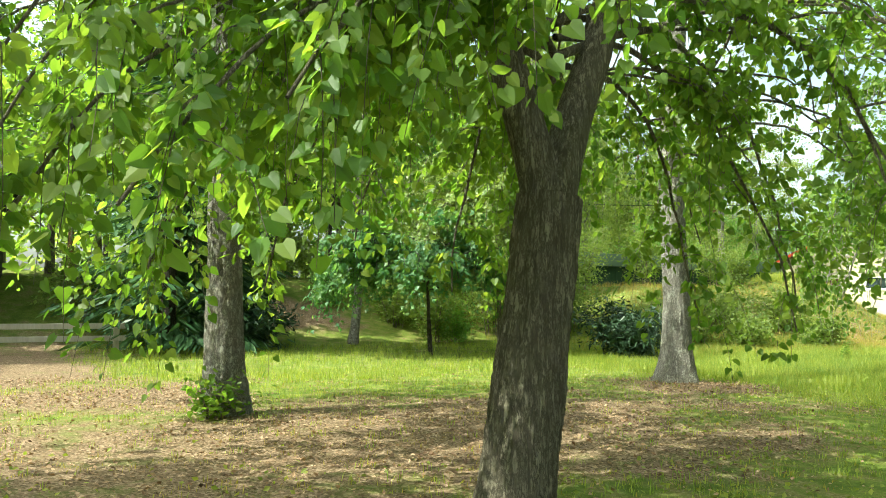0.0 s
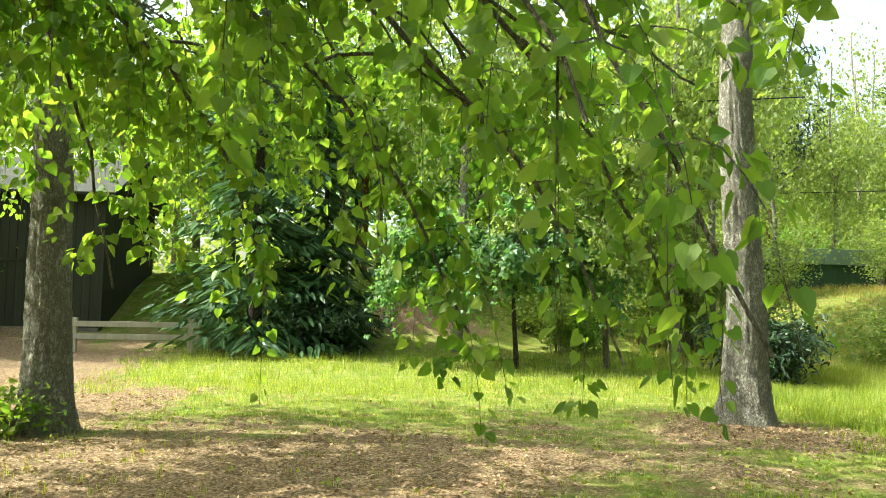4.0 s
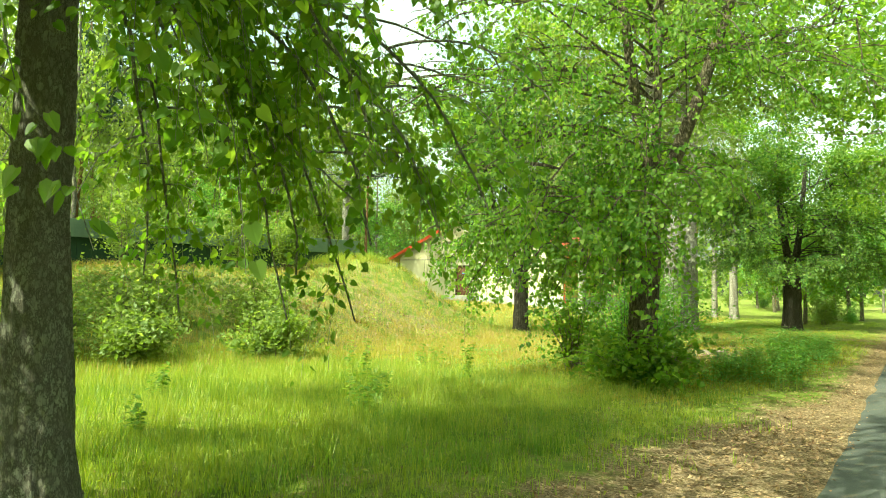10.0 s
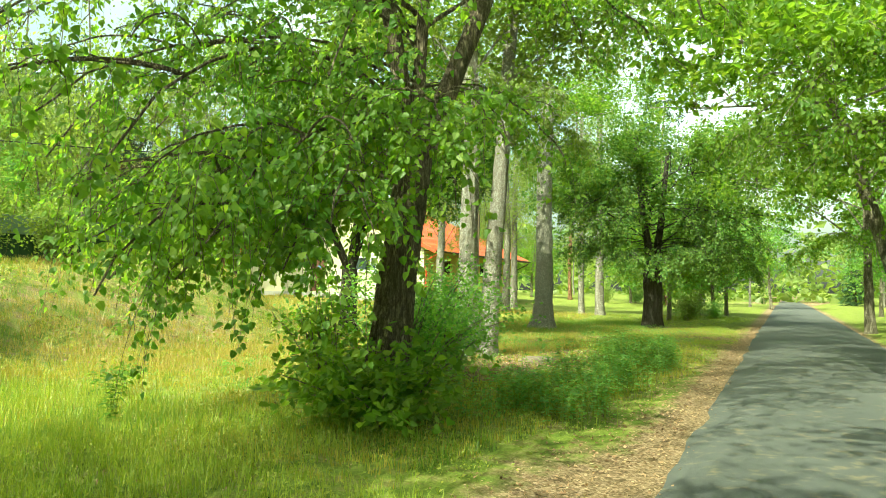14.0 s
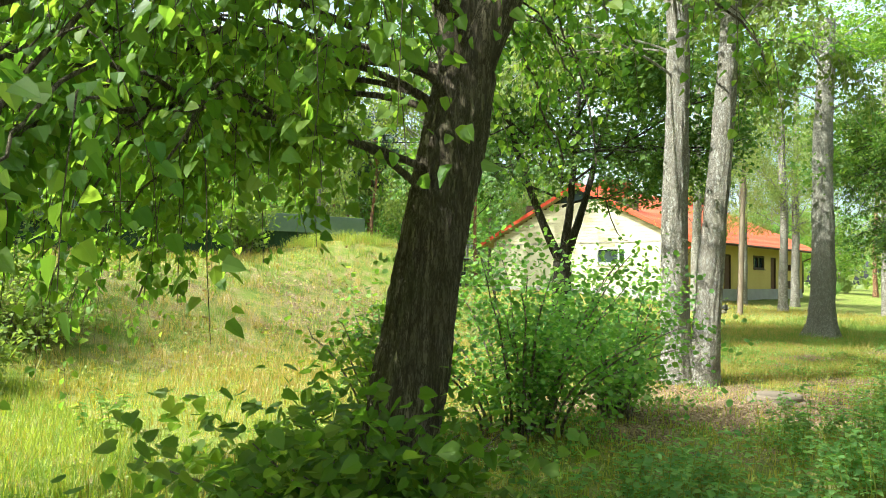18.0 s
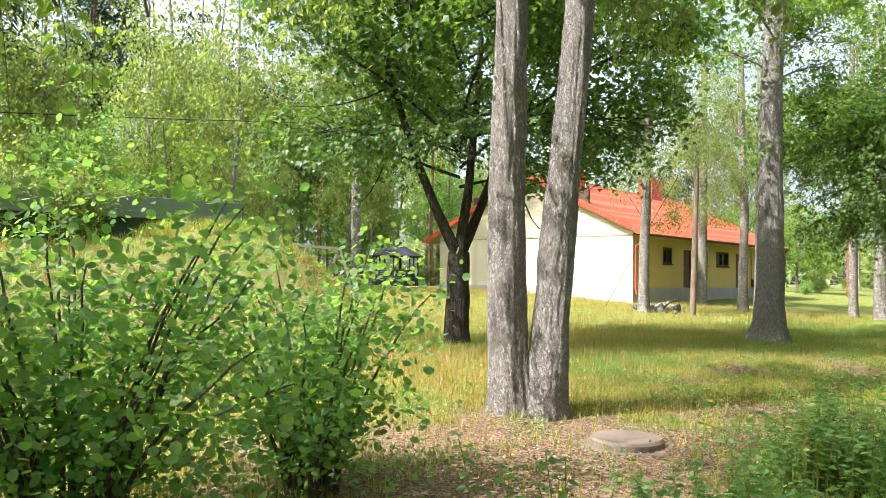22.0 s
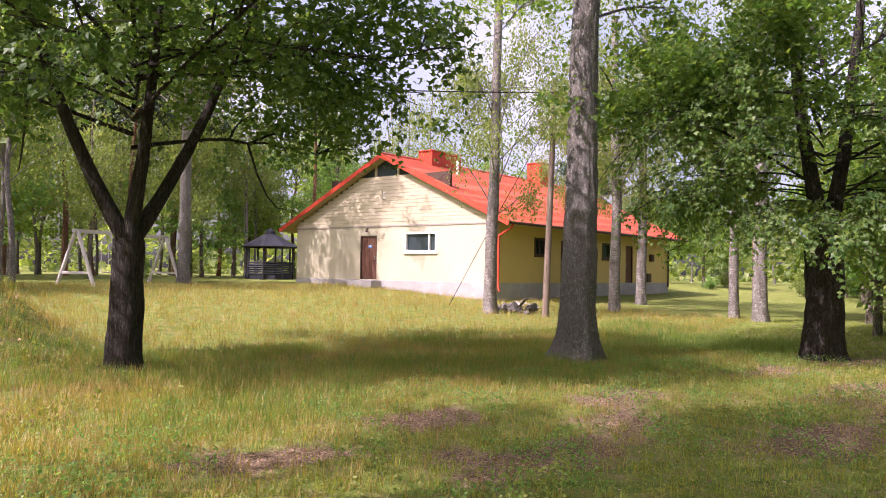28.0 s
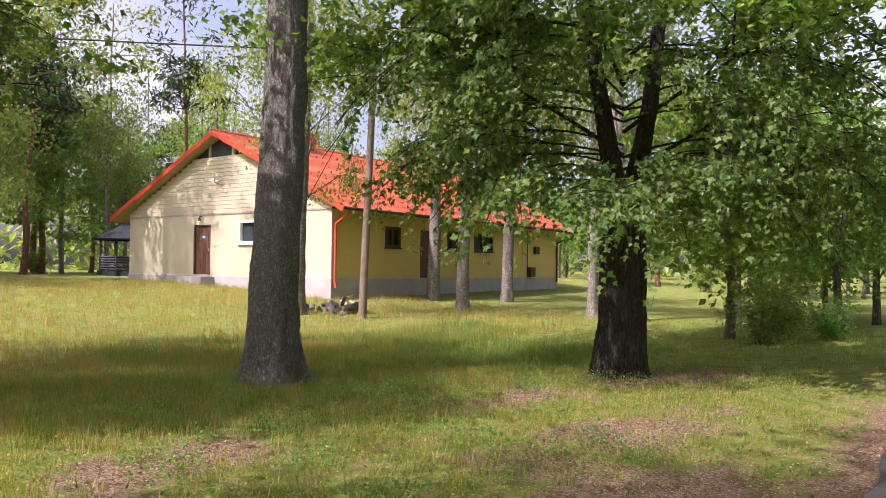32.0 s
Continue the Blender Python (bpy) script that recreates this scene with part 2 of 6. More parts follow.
def tube(points, radii, seg=8, ridge=0.0, seed=0, flare=0.0):
    """Verts and quads of a tapered tube along points; ridge: furrowed bark; flare: root flare at the foot."""
    p = np.asarray(points, float)
    r = np.asarray(radii, float)
    d = np.gradient(p, axis=0)
    d /= np.linalg.norm(d, axis=1)[:, None] + 1e-9
    side = np.cross(d, np.array([0.31, 0.95, 0.05]))
    side /= np.linalg.norm(side, axis=1)[:, None] + 1e-9
    up = np.cross(side, d)
    a = np.linspace(0, 2 * math.pi, seg, endpoint=False)
    rr = r[:, None] * np.ones(seg)
    if ridge:
        run = np.r_[0, np.cumsum(np.linalg.norm(np.diff(p, axis=0), axis=1))]
        for i in range(len(p)):
            for j in range(seg):
                c, s = math.cos(a[j]), math.sin(a[j])
                n1 = noise.noise((c * r[0] * 22 + seed, s * r[0] * 22, run[i] * 2.2))
                n2 = noise.noise((c * r[0] * 5 + seed, s * r[0] * 5, run[i] * 1.3 + 7))
                rr[i, j] *= 1 + ridge * (n1 + 1.2 * n2)
                if seg > 60:
                    rr[i, j] -= 0.03 * max(0.0, 0.22 - abs(noise.noise((c * r[0] * 26, s * r[0] * 26 + seed, run[i] * 10.0)))) + 0.016 * abs(noise.noise((c * r[0] * 44, s * r[0] * 44, run[i] * 13 + seed)))
    if flare:
        run = np.r_[0, np.cumsum(np.linalg.norm(np.diff(p, axis=0), axis=1))]
        lobes = 1 + 0.35 * np.cos(a * 5 + seed) + 0.25 * np.cos(a * 3 + 2 * seed)
        rr *= 1 + flare * np.exp(-run / 0.34)[:, None] * lobes[None]
    v = p[:, None] + rr[..., None] * (np.cos(a)[None, :, None] * side[:, None] + np.sin(a)[None, :, None] * up[:, None])
    n = len(p)
    i, j = np.meshgrid(np.arange(n - 1), np.arange(seg), indexing="ij")
    k = (j + 1) % seg
    f = np.stack([i * seg + j, i * seg + k, (i + 1) * seg + k, (i + 1) * seg + j], -1).reshape(-1, 4)
    return v.reshape(-1, 3), f


def joined(pieces):
    vs, fs, n = [], [], 0
    for v, f in pieces:
        vs.append(v)
        fs.append(np.asarray(f) + n)
        n += len(v)
    return np.concatenate(vs), np.concatenate(fs)


def bezier(a, b, c, d, n):
    t = np.linspace(0, 1, n)[:, None]
    a, b, c, d = (np.asarray(q, float) for q in (a, b, c, d))
    return (1 - t) ** 3 * a + 3 * t * (1 - t) ** 2 * b + 3 * t * t * (1 - t) * c + t**3 * d


def wobble(p, rng, amount):
    q = p.copy()
    q[1:] += np.cumsum(rng.normal(0, amount, (len(p) - 1, 3)), axis=0) * np.linspace(0, 1, len(p))[1:, None]
    return q


# leaf outlines: (along, across, lift), folded along the rib
HEART = (np.array([(0, 0, 0), (-0.10, 0.26, 0.05), (0.20, 0.46, 0.08), (0.62, 0.30, 0.04), (1.0, 0, -0.05), (0.62, -0.30, 0.04), (0.20, -0.46, 0.08), (-0.10, -0.26, 0.05)]),
         [np.array([(0, 4, 3, 2, 1), (0, 7, 6, 5, 4)])])
PALM = (np.array([(0, 0, 0), (0.38, 0.52, 0.06), (0.55, 0.20, 0.0), (1.0, 0, -0.06), (0.55, -0.20, 0.0), (0.38, -0.52, 0.06)]),
        [np.array([(0, 2, 1), (0, 5, 4)]), np.array([(0, 4, 3), (0, 3, 2)])])
LEAFLET = (np.array([(0, 0, 0), (0.12, 0.42, 0.06), (0.6, 0.30, 0.04), (1.0, 0, -0.05), (0.6, -0.30, 0.04), (0.12, -0.42, 0.06)]), [np.array([(0, 3, 2, 1), (0, 5, 4, 3)])])
OVAL = (np.array([(0, 0, 0), (0.45, 0.34, 0.08), (1.0, 0, -0.05), (0.45, -0.34, 0.08)]), [np.array([(0, 2, 1), (0, 3, 2)])])
ROUND = (np.array([(0, 0, 0), (0.22, 0.36, 0.04), (0.62, 0.42, 0.05), (0.95, 0.16, 0.0), (0.95, -0.16, 0.0), (0.62, -0.42, 0.05), (0.22, -0.36, 0.04)]),
         [np.array([(0, 3, 2, 1), (0, 6, 5, 4)]), np.array([(0, 4, 3)])])
NEEDLES = (np.array([(0, 0, 0), (0.3, 0.14, 0.0), (1.0, 0.04, -0.06), (1.0, -0.04, -0.06), (0.3, -0.14, 0.0)]), [np.array([(0, 4, 3), (0, 3, 2), (0, 2, 1)])])


def leaves(spots, ways, ups, sizes, shape):
    """Verts and face groups of leaves at spots, pointing along ways, with their upper sides towards ups."""
    pts, groups = shape
    w = ways / (np.linalg.norm(ways, axis=1)[:, None] + 1e-9)
    s = np.cross(ups, w)
    s /= np.linalg.norm(s, axis=1)[:, None] + 1e-9
    u = np.cross(w, s)
    v = spots[:, None] + sizes[:, None, None] * (pts[None, :, 0, None] * w[:, None] + pts[None, :, 1, None] * s[:, None] + pts[None, :, 2, None] * u[:, None])
    n, k = len(spots), len(pts)
    base = (np.arange(n) * k)[:, None, None]
    return v.reshape(-1, 3), [(g[None] + base).reshape(-1, g.shape[1]) for g in groups]


def clumped(rng, centres, radius, n, flat=0.7):
    """n spots in soft clumps round the centres."""
    c = centres[rng.integers(0, len(centres), n)]
    return c + rng.normal(0, 1, (n, 3)) * radius * np.array([1, 1, flat]) * rng.uniform(0.4, 1.0, (n, 1))


def crown_mesh(name, rng, spots, size, shape, mat, droop=0.5):
    n = len(spots)
    ways = rng.normal(0, 1, (n, 3)) * [1, 1, 0.5]
    ways[:, 2] -= droop
    ups = rng.normal(0, 0.55, (n, 3)) + [0, 0, 1]
    v, f = leaves(spots, ways, ups, size * rng.uniform(0.65, 1.25, n), shape)
    return mesh_of(name, v, f, mat)


# ---- ground ----
def smooth(a, b, x):
    t = min(1.0, max(0.0, (x - a) / (b - a)))
    return t * t * (3 - 2 * t)


ROAD_DIR = 7.0
RC, RS = math.cos(radians(ROAD_DIR)), math.sin(radians(ROAD_DIR))


def road_line(x):
    """y of the asphalt's left edge."""
    return 1.1 + (x - 24.5) * RS / RC


def lie(x, y):
    """Height of the ground."""
    off = (y - road_line(x)) * RC
    z = 0.88 * smooth(15, 36, y) * smooth(22, 40, x) + 0.5 * smooth(10, 30, y) * (1 - smooth(22, 40, x))
    along = smooth(14, 24, x) * (1 - smooth(35.2, 39.2, x))
    toe = 3.0 * smooth(25, 33, x)
    z += 1.75 * along * smooth(11.5 + toe, 18.5 + 0.45 * toe, y) * (1 - 0.8 * smooth(24, 30, y))
    z += 0.75 * math.exp(-((x - 34.4) / 2.5) ** 2 - ((y - 20.4) / 2.3) ** 2)
    z += 1.7 * (1 - smooth(15, 22, x)) * smooth(16.5, 23, y)
    z += (0.05 * noise.noise((x * 0.45, y * 0.45, 0)) + 0.02 * noise.noise((x * 1.7, y * 1.7, 3))) * smooth(0.0, 2.5, off)
    z -= 0.16 * smooth(16, 11, abs(x - 46) + abs(y - 12))
    z += 0.04 * smooth(0.2, 2.0, off) - 0.03 * smooth(0.3, -0.2, off)
    if off < -3.4:
        z += 0.1 * smooth(-3.4, -6, off)
    return z


def axis(spans):
    out = []
    for a, b, d in spans:
        out += list(np.arange(a, b, d))
    return out + [spans[-1][1]]


gx = axis([(-600, -60, 45), (-60, -12, 4), (-12, 62, 0.35), (62, 110, 3), (110, 600, 49)])
gy = axis([(-600, -40, 40), (-40, -8, 4), (-8, 30, 0.35), (30, 70, 1.5), (70, 600, 53)])
gv = np.array([(x, y, lie(x, y)) for x in gx for y in gy])
i, j = np.meshgrid(np.arange(len(gx) - 1), np.arange(len(gy) - 1), indexing="ij")
i, j = i.ravel(), j.ravel()
gf = np.stack([i * len(gy) + j, (i + 1) * len(gy) + j, (i + 1) * len(gy) + j + 1, i * len(gy) + j + 1], -1)

# bare and leaf-strewn patches: centre, half sizes
LITTER = [(-1.0, 15.5, 4.0, 3.4), (30.0, 6.7, 2.6, 1.5), (36.5, 4.6, 2.2, 0.7), (41.8, 5.4, 1.6, 0.7), (44.6, 4.9, 1.7, 0.8), (47.5, 8.4, 1.5, 0.7), (4.5, 4.0, 6.5, 3.4), (1.5, 8.5, 3.5, 2.4), (10.5, 5.6, 2.2, 1.6), (20.5, 1.4, 6.5, 0.9), (31.0, 5.5, 4.6, 1.9),
          (38.6, 6.6, 1.5, 0.8), (41.0, 7.4, 1.2, 0.6), (36.6, 8.2, 1.4, 0.6), (42.6, 8.4, 1.3, 0.6), (46.5, 6.3, 2.4, 0.7), (50.5, 7.9, 2.0, 1.0), (33.5, 5.2, 2.0, 1.0), (8.8, 19.2, 2.2, 1.6), (0.5, 13.0, 3.0, 5.0), (39.4, 9.0, 1.2, 0.6)]


def litter_at(x, y):
    return litter_cell(round(x * 6), round(y * 6))


@functools.lru_cache(maxsize=None)
def litter_cell(i, j):
    x, y = i / 6, j / 6
    dry = 0.27 * (1 - math.hypot((x - 31) / 8, (y - 15.5) / 5))
    dry += 0.15 * noise.noise((x * 0.6, y * 0.6, 9))
    rough = 0.45 * noise.noise((x * 0.8, y * 0.8, 4)) + 0.2 * noise.noise((x * 2.3, y * 2.3, 4)) + smooth(24, 28, x) * 0.6 * noise.noise((x * 1.4, y * 1.4, 14))
    return max(dry, rough + max(1 - math.hypot((x - a) / c, (y - b) / d) for a, b, c, d in LITTER))


def ground_material():
    m, t, b = nodes_of("meadow_soil", 0.95, 0.1)
    v = place(t)
    n1, n2, n3 = noise_of(t, v, 0.35, 4), noise_of(t, v, 3.0, 5), noise_of(t, v, 38.0, 4, 0.75)
    green = ramp(t, n2, [(0.3, (0.10, 0.15, 0.025)), (0.5, (0.19, 0.235, 0.045)), (0.72, (0.32, 0.31, 0.085))])
    green = mixed(t, ramp(t, n3, [(0.4, (0, 0, 0)), (0.65, (0.6, 0.6, 0.6))]), green, (0.07, 0.075, 0.02))
    vor = t.nodes.new("ShaderNodeTexVoronoi")
    t.links.new(v, vor.inputs["Vector"])
    vor.inputs["Scale"].default_value = 48.0
    bits = ramp(t, vor.outputs["Color"], [(0.1, (0.07, 0.04, 0.027)), (0.5, (0.22, 0.135, 0.09)), (0.9, (0.46, 0.325, 0.24))])
    bits = mixed(t, ramp(t, n3, [(0.35, (0, 0, 0)), (0.7, (0.7, 0.7, 0.7))]), bits, (0.14, 0.095, 0.065))
    at = t.nodes.new("ShaderNodeAttribute")
    at.attribute_name = "bare"
    add = t.nodes.new("ShaderNodeMath")
    add.operation = "MULTIPLY_ADD"
    t.links.new(n2, add.inputs[0])
    add.inputs[1].default_value = 1.2
    t.links.new(at.outputs["Fac"], add.inputs[2])
    t.links.new(mixed(t, ramp(t, add.outputs[0], [(0.6, (0, 0, 0)), (1.0, (0.92, 0.92, 0.92))]), green, bits), b.inputs["Base Color"])
    bumped(t, b, n3, 0.8, 0.03)
    return m


SOIL = ground_material()
me = mesh_of("ground", gv, gf, SOIL, True)
bare = np.array([max(0.9 * litter_at(x, y) if (x > -14 and x < 60 and y < 22) else -1, 1.0 * smooth(0.6, -0.2, abs((y - road_line(x)) * RC + 1.6) - 1.7), 0.0) for x, y, _ in gv], np.float32)
me.attributes.new("bare", "FLOAT", "POINT").data.foreach_set("value", bare)
tagged(new("ground", me), "uneven meadow of grass with leaf litter and bare soil", "ground", kind="structure")


def asphalt():
    m, t, b = nodes_of("worn_asphalt", 0.85, 0.3)
    v = place(t)
    a, c, d = noise_of(t, v, 0.7, 4), noise_of(t, v, 90, 3), noise_of(t, v, 7, 5)
    col = ramp(t, a, [(0.3, (0.046, 0.049, 0.051)), (0.7, (0.075, 0.077, 0.078))])
    col = mixed(t, ramp(t, c, [(0.4, (0, 0, 0)), (0.7, (0.5, 0.5, 0.5))]), col, (0.125, 0.127, 0.122))
    col = mixed(t, ramp(t, d, [(0.55, (0, 0, 0)), (0.72, (0.6, 0.6, 0.6))]), col, (0.20, 0.155, 0.10))
    t.links.new(col, b.inputs["Base Color"])
    bumped(t, b, c, 0.5, 0.01)
    return m


xs = np.arange(-60, 150, 0.5)
rng = np.random.default_rng(3)
rv, W = [], 3.4
for x in xs:
    for k in range(9):
        u = k / 8
        edge = 0.10 * noise.noise((x * 0.8, k * 9.0, 1)) + 0.05 * noise.noise((x * 3.1, k * 5.0, 2)) if k in (0, 8) else 0
        o = -u * W + edge
        rv.append((x - o * RS, road_line(x) + o * RC, 0.022 + 0.035 * (1 - (2 * u - 1) ** 2) - (0.05 if k in (0, 8) else 0)))
n = len(xs)
i, j = np.meshgrid(np.arange(n - 1), np.arange(8), indexing="ij")
i, j = i.ravel(), j.ravel()
rf = np.stack([i * 9 + j + 1, (i + 1) * 9 + j + 1, (i + 1) * 9 + j, i * 9 + j], -1)
tagged(new("road", mesh_of("road", rv, rf, asphalt(), True)), "narrow worn grey asphalt road strewn with leaves", "road", kind="structure")


# ---- trees ----
def trunk_part(parent, path, r0, r1, mat, seed, seg=28, flare=0.5, ridge=0.09, name="trunk"):
    if seg >= 28 and -0.5 < parent.location.y < 12.5:
        u = np.linspace(0, 1, 230) ** 1.25
        path = np.stack([np.interp(u, np.linspace(0, 1, len(path)), path[:, k]) for k in range(3)], -1)
        seg = 84
    radii = r0 + (r1 - r0) * np.linspace(0, 1, len(path)) ** 0.8
    v, f = tube(path, radii, seg, ridge, seed, flare)
    return part(name, mesh_of(name, v, f, mat, True), parent)


def stem(lean, h, rng, n=40, bend=0.02):
    z = np.linspace(-0.2, h, n)
    p = np.stack([lean[0] * z, lean[1] * z, z], -1)
    k = rng.normal(0, bend, 4)
    p[:, 0] += k[0] * np.sin(z * 1.1) + k[1] * np.sin(z * 0.5)
    p[:, 1] += k[2] * np.sin(z * 0.9) + k[3] * np.sin(z * 0.4)
    return p


def at_height(path, z):
    return np.array([np.interp(z, path[:, 2], path[:, k]) for k in range(3)])


def bough(parent, rng, a, az, reach, tip, leaf, wood, size=0.074, shape=HEART, twigs=30, per=28, rise=0.6, hang=1.0, thick=1.0):
    """A limb that arches out from a and hangs towards its tip, with side shoots and drooping leafy twigs: limb and foliage are two parts."""
    az, rise = az + rng.uniform(-9, 9), rise * rng.uniform(0.45, 1.4)
    c, s = math.cos(radians(az)), math.sin(radians(az))
    e = np.array([a[0] + c * reach, a[1] + s * reach, tip + 0.35])
    p = bezier(a, a + np.array([c * reach * 0.3, s * reach * 0.3, rise]), [a[0] + c * reach * 0.75, a[1] + s * reach * 0.75, max(a[2], tip) + rise * 0.6], e, 18)
    p = wobble(p, rng, 0.03)
    r = (0.017 + 0.0045 * reach) * thick
    a = a + np.array([0, 0, rng.uniform(-0.2, 0.2)])
    pieces = [tube(p, np.linspace(r, 0.008, len(p)), 7)]
    rows = [p]
    for k in range(int(2 + reach)):
        o = p[rng.integers(4, 14)]
        side = rng.choice((-1, 1)) * rng.uniform(0.35, 0.5) * reach * 0.55
        d = o + np.array([c * reach * 0.28 - s * side, s * reach * 0.28 + c * side, -rng.uniform(0.1, 0.5)])
        q = wobble(bezier(o, o + (d - o) * [0.4, 0.4, -0.5], o + (d - o) * [0.8, 0.8, 0.3], d, 18), rng, 0.015)
        pieces.append(tube(q, np.linspace(r * 0.5, 0.005, 18), 5))
        rows.append(q)
    spots, ways = [], []
    for k in range(twigs):
        q = rng.uniform(0.18, 1.0) ** 0.8
        row = rows[0] if k % 2 else rows[rng.integers(0, len(rows))]
        o = row[min(17, int(q * 17))]
        side = rng.uniform(-1, 1) * (0.30 + 0.10 * reach)
        out = rng.uniform(-0.1, 0.45)
        low = -rng.uniform(0.2, hang) * (0.5 + 0.6 * q)
        d = o + np.array([-s * side + c * out, c * side + s * out, low])
        t = bezier(o, o + (d - o) * [0.5, 0.5, -0.12], o + (d - o) * [0.9, 0.9, 0.4], d, 7)
        t = wobble(t, rng, 0.015)
        pieces.append(tube(t, np.linspace(0.005, 0.0016, 7), 3))
        u = np.sort(rng.uniform(0.08, 1.0, per))
        at = np.stack([np.interp(u, np.linspace(0, 1, 7), t[:, m]) for m in range(3)], -1)
        fan = rng.normal(0, 1, (per, 3)) * [1, 1, 0.35]
        fan /= np.linalg.norm(fan, axis=1)[:, None]
        spots.append(at + fan * rng.uniform(0.02, 0.09, (per, 1)))
        w = fan * 0.7
        w[:, 2] -= rng.uniform(0.3, 1.2, per)
        ways.append(w)
    spots, ways = np.concatenate(spots), np.concatenate(ways)
    ups = rng.normal(0, 0.5, spots.shape) + [c * 0.5 - 0.25, s * 0.5, 0.75]
    v, f = leaves(spots, ways, ups, size * rng.uniform(0.55, 1.35, len(spots)), shape)
    part("limb", mesh_of("limb", *pieces[0], wood, True), parent)
    tagged(part("twigwork", mesh_of("twigwork", *joined(pieces[1:]), wood, True), parent), kind="stuff")
    part("foliage", mesh_of("foliage", v, f, leaf), parent)


def crown(parent, rng, path, z0, z1, radius, n, leaf, wood, size=0.12, shape=OVAL, limbs=9, clumps=46, sigma=0.55, hole=0.25, droop=0.5, flat=0.42):
    """Limbs that rise from the upper stem and branch again, and leaves in layered sprays round their ends and sides."""
    centres, twigs = [], []
    top = path[-1]
    lump = rng.uniform(0, 50)
    for k in range(limbs):
        z = z0 + (z1 - z0) * (0.05 + 0.5 * k / limbs)
        a = at_height(path, min(z * 0.8, path[-1, 2]))
        az = k * 2.4 + rng.uniform(-0.4, 0.4)
        wide = radius * (1 - 0.55 * k / limbs) * rng.uniform(0.65, 1.15)
        e = a + np.array([math.cos(az) * wide, math.sin(az) * wide, (z1 - z0) * rng.uniform(0.08, 0.32)])
        p = wobble(bezier(a, a + (e - a) * [0.35, 0.35, 0.5], a + (e - a) * [0.7, 0.7, 0.9], e, 10), rng, 0.06)
        thick = 0.6 + radius / 6
        part("limb", mesh_of("limb", *tube(p, np.linspace(0.027, 0.008, 10) * thick, 6), wood, True), parent)
        for m in range(max(2, clumps // limbs)):
            q = p[rng.integers(3, 10)]
            turn = az + rng.choice((-1, 1)) * rng.uniform(0.3, 1.3)
            far = radius * rng.uniform(0.12, 0.4)
            d = q + np.array([math.cos(turn) * far, math.sin(turn) * far, rng.normal(0.05, 0.14) * radius])
            twigs.append(tube(bezier(q, q + (d - q) * [0.3, 0.3, 0.7], q + (d - q) * [0.7, 0.7, 1.1], d, 5), np.linspace(0.016, 0.005, 5) * thick, 4))
            centres += [q + (d - q) * 0.55, d, d + rng.normal(0, 1, 3) * [sigma, sigma, sigma * 0.4]]
    tagged(part("twigwork", mesh_of("twigwork", *joined(twigs), wood, True), parent), kind="stuff")
    zc = (z0 + z1) / 2
    mid = at_height(path, min(zc, top[2]))
    mid[2] = zc
    for k in range(int(clumps * 1.1)):
        d = rng.normal(0, 1, 3)
        d /= np.linalg.norm(d)
        uneven = 1 + 0.55 * noise.noise(Vector(d) * 1.7 + Vector((lump, 0, 0)))
        centres.append(mid + d * np.array([radius, radius, (z1 - z0) / 2]) * rng.uniform(hole + 0.3, 1.0) * uneven)
    centres = np.array(centres)
    weight = rng.uniform(0.25, 1.6, len(centres)) ** 1.5
    pick = centres[rng.choice(len(centres), n, p=weight / weight.sum())]
    spots = pick + rng.normal(0, 1, (n, 3)) * sigma * 0.72 * np.array([1, 1, flat]) * rng.uniform(0.4, 1.25, (n, 1))
    spots = spots[spots[:, 2] > z0 - 0.3]
    part("crown", crown_mesh("crown", rng, spots, size, shape, leaf, droop), parent)


def linden(at, lean, r, seed, label, boughs, top=(3.2, 9.5, 3.2, 16000), mat=None, fork=None, leaf=None, arms=((-1.2, 0.65, 5.5, 0.66), (1.95, 0.4, 5.5, 0.66)), per=28, size=0.074, shape=HEART, tuft=0.13, upper=1.0):
    """arms: the stems above the fork, each by its end (dx, dy, dz) and its share of the trunk's radius."""
    rng = np.random.default_rng(seed)
    mat, leaf = mat or BARK_LINDEN, leaf or LEAF_LINDEN
    t = holder("linden_tree", (at[0], at[1], lie(*at[:2])), label, "tree", "lindens along the road")
    h = fork or 8.0
    path = stem(lean, h, rng)
    trunk_part(t, path, r, r * (0.86 if fork else 0.45), mat, seed, 36, 0.5)
    if fork:
        for k, (dx, dy, dz, share) in enumerate(arms):
            a = path[-3]
            p = wobble(bezier(a, a + [dx * 0.08, dy * 0.08, dz * 0.1], a + [dx * 0.45, dy * 0.45, dz * 0.35], a + [dx, dy, dz], 24), rng, 0.012)
            trunk_part(t, p, r * share, r * share * 0.42, mat, seed + k, 24, 0, 0.05, "stem")
        path = np.concatenate([path, path[-1] + np.linspace(0.1, 1, 10)[:, None] * [0.3, 0.2, 5.0]])
    for az, reach, start, tip, *more in boughs:
        n, high = more[0] if more else 30, start > 3.5
        bough(t, rng, at_height(path, start), az, reach, tip, leaf, mat, size, shape, int(upper * n) if high else n, per if start > 3.0 else int(per * 1.3), thick=0.6 if high else 0.8)
    crown(t, rng, path, top[0], top[1], top[2], top[3], leaf, mat, tuft, OVAL, 12, int(40 + top[3] / 450))
    return t


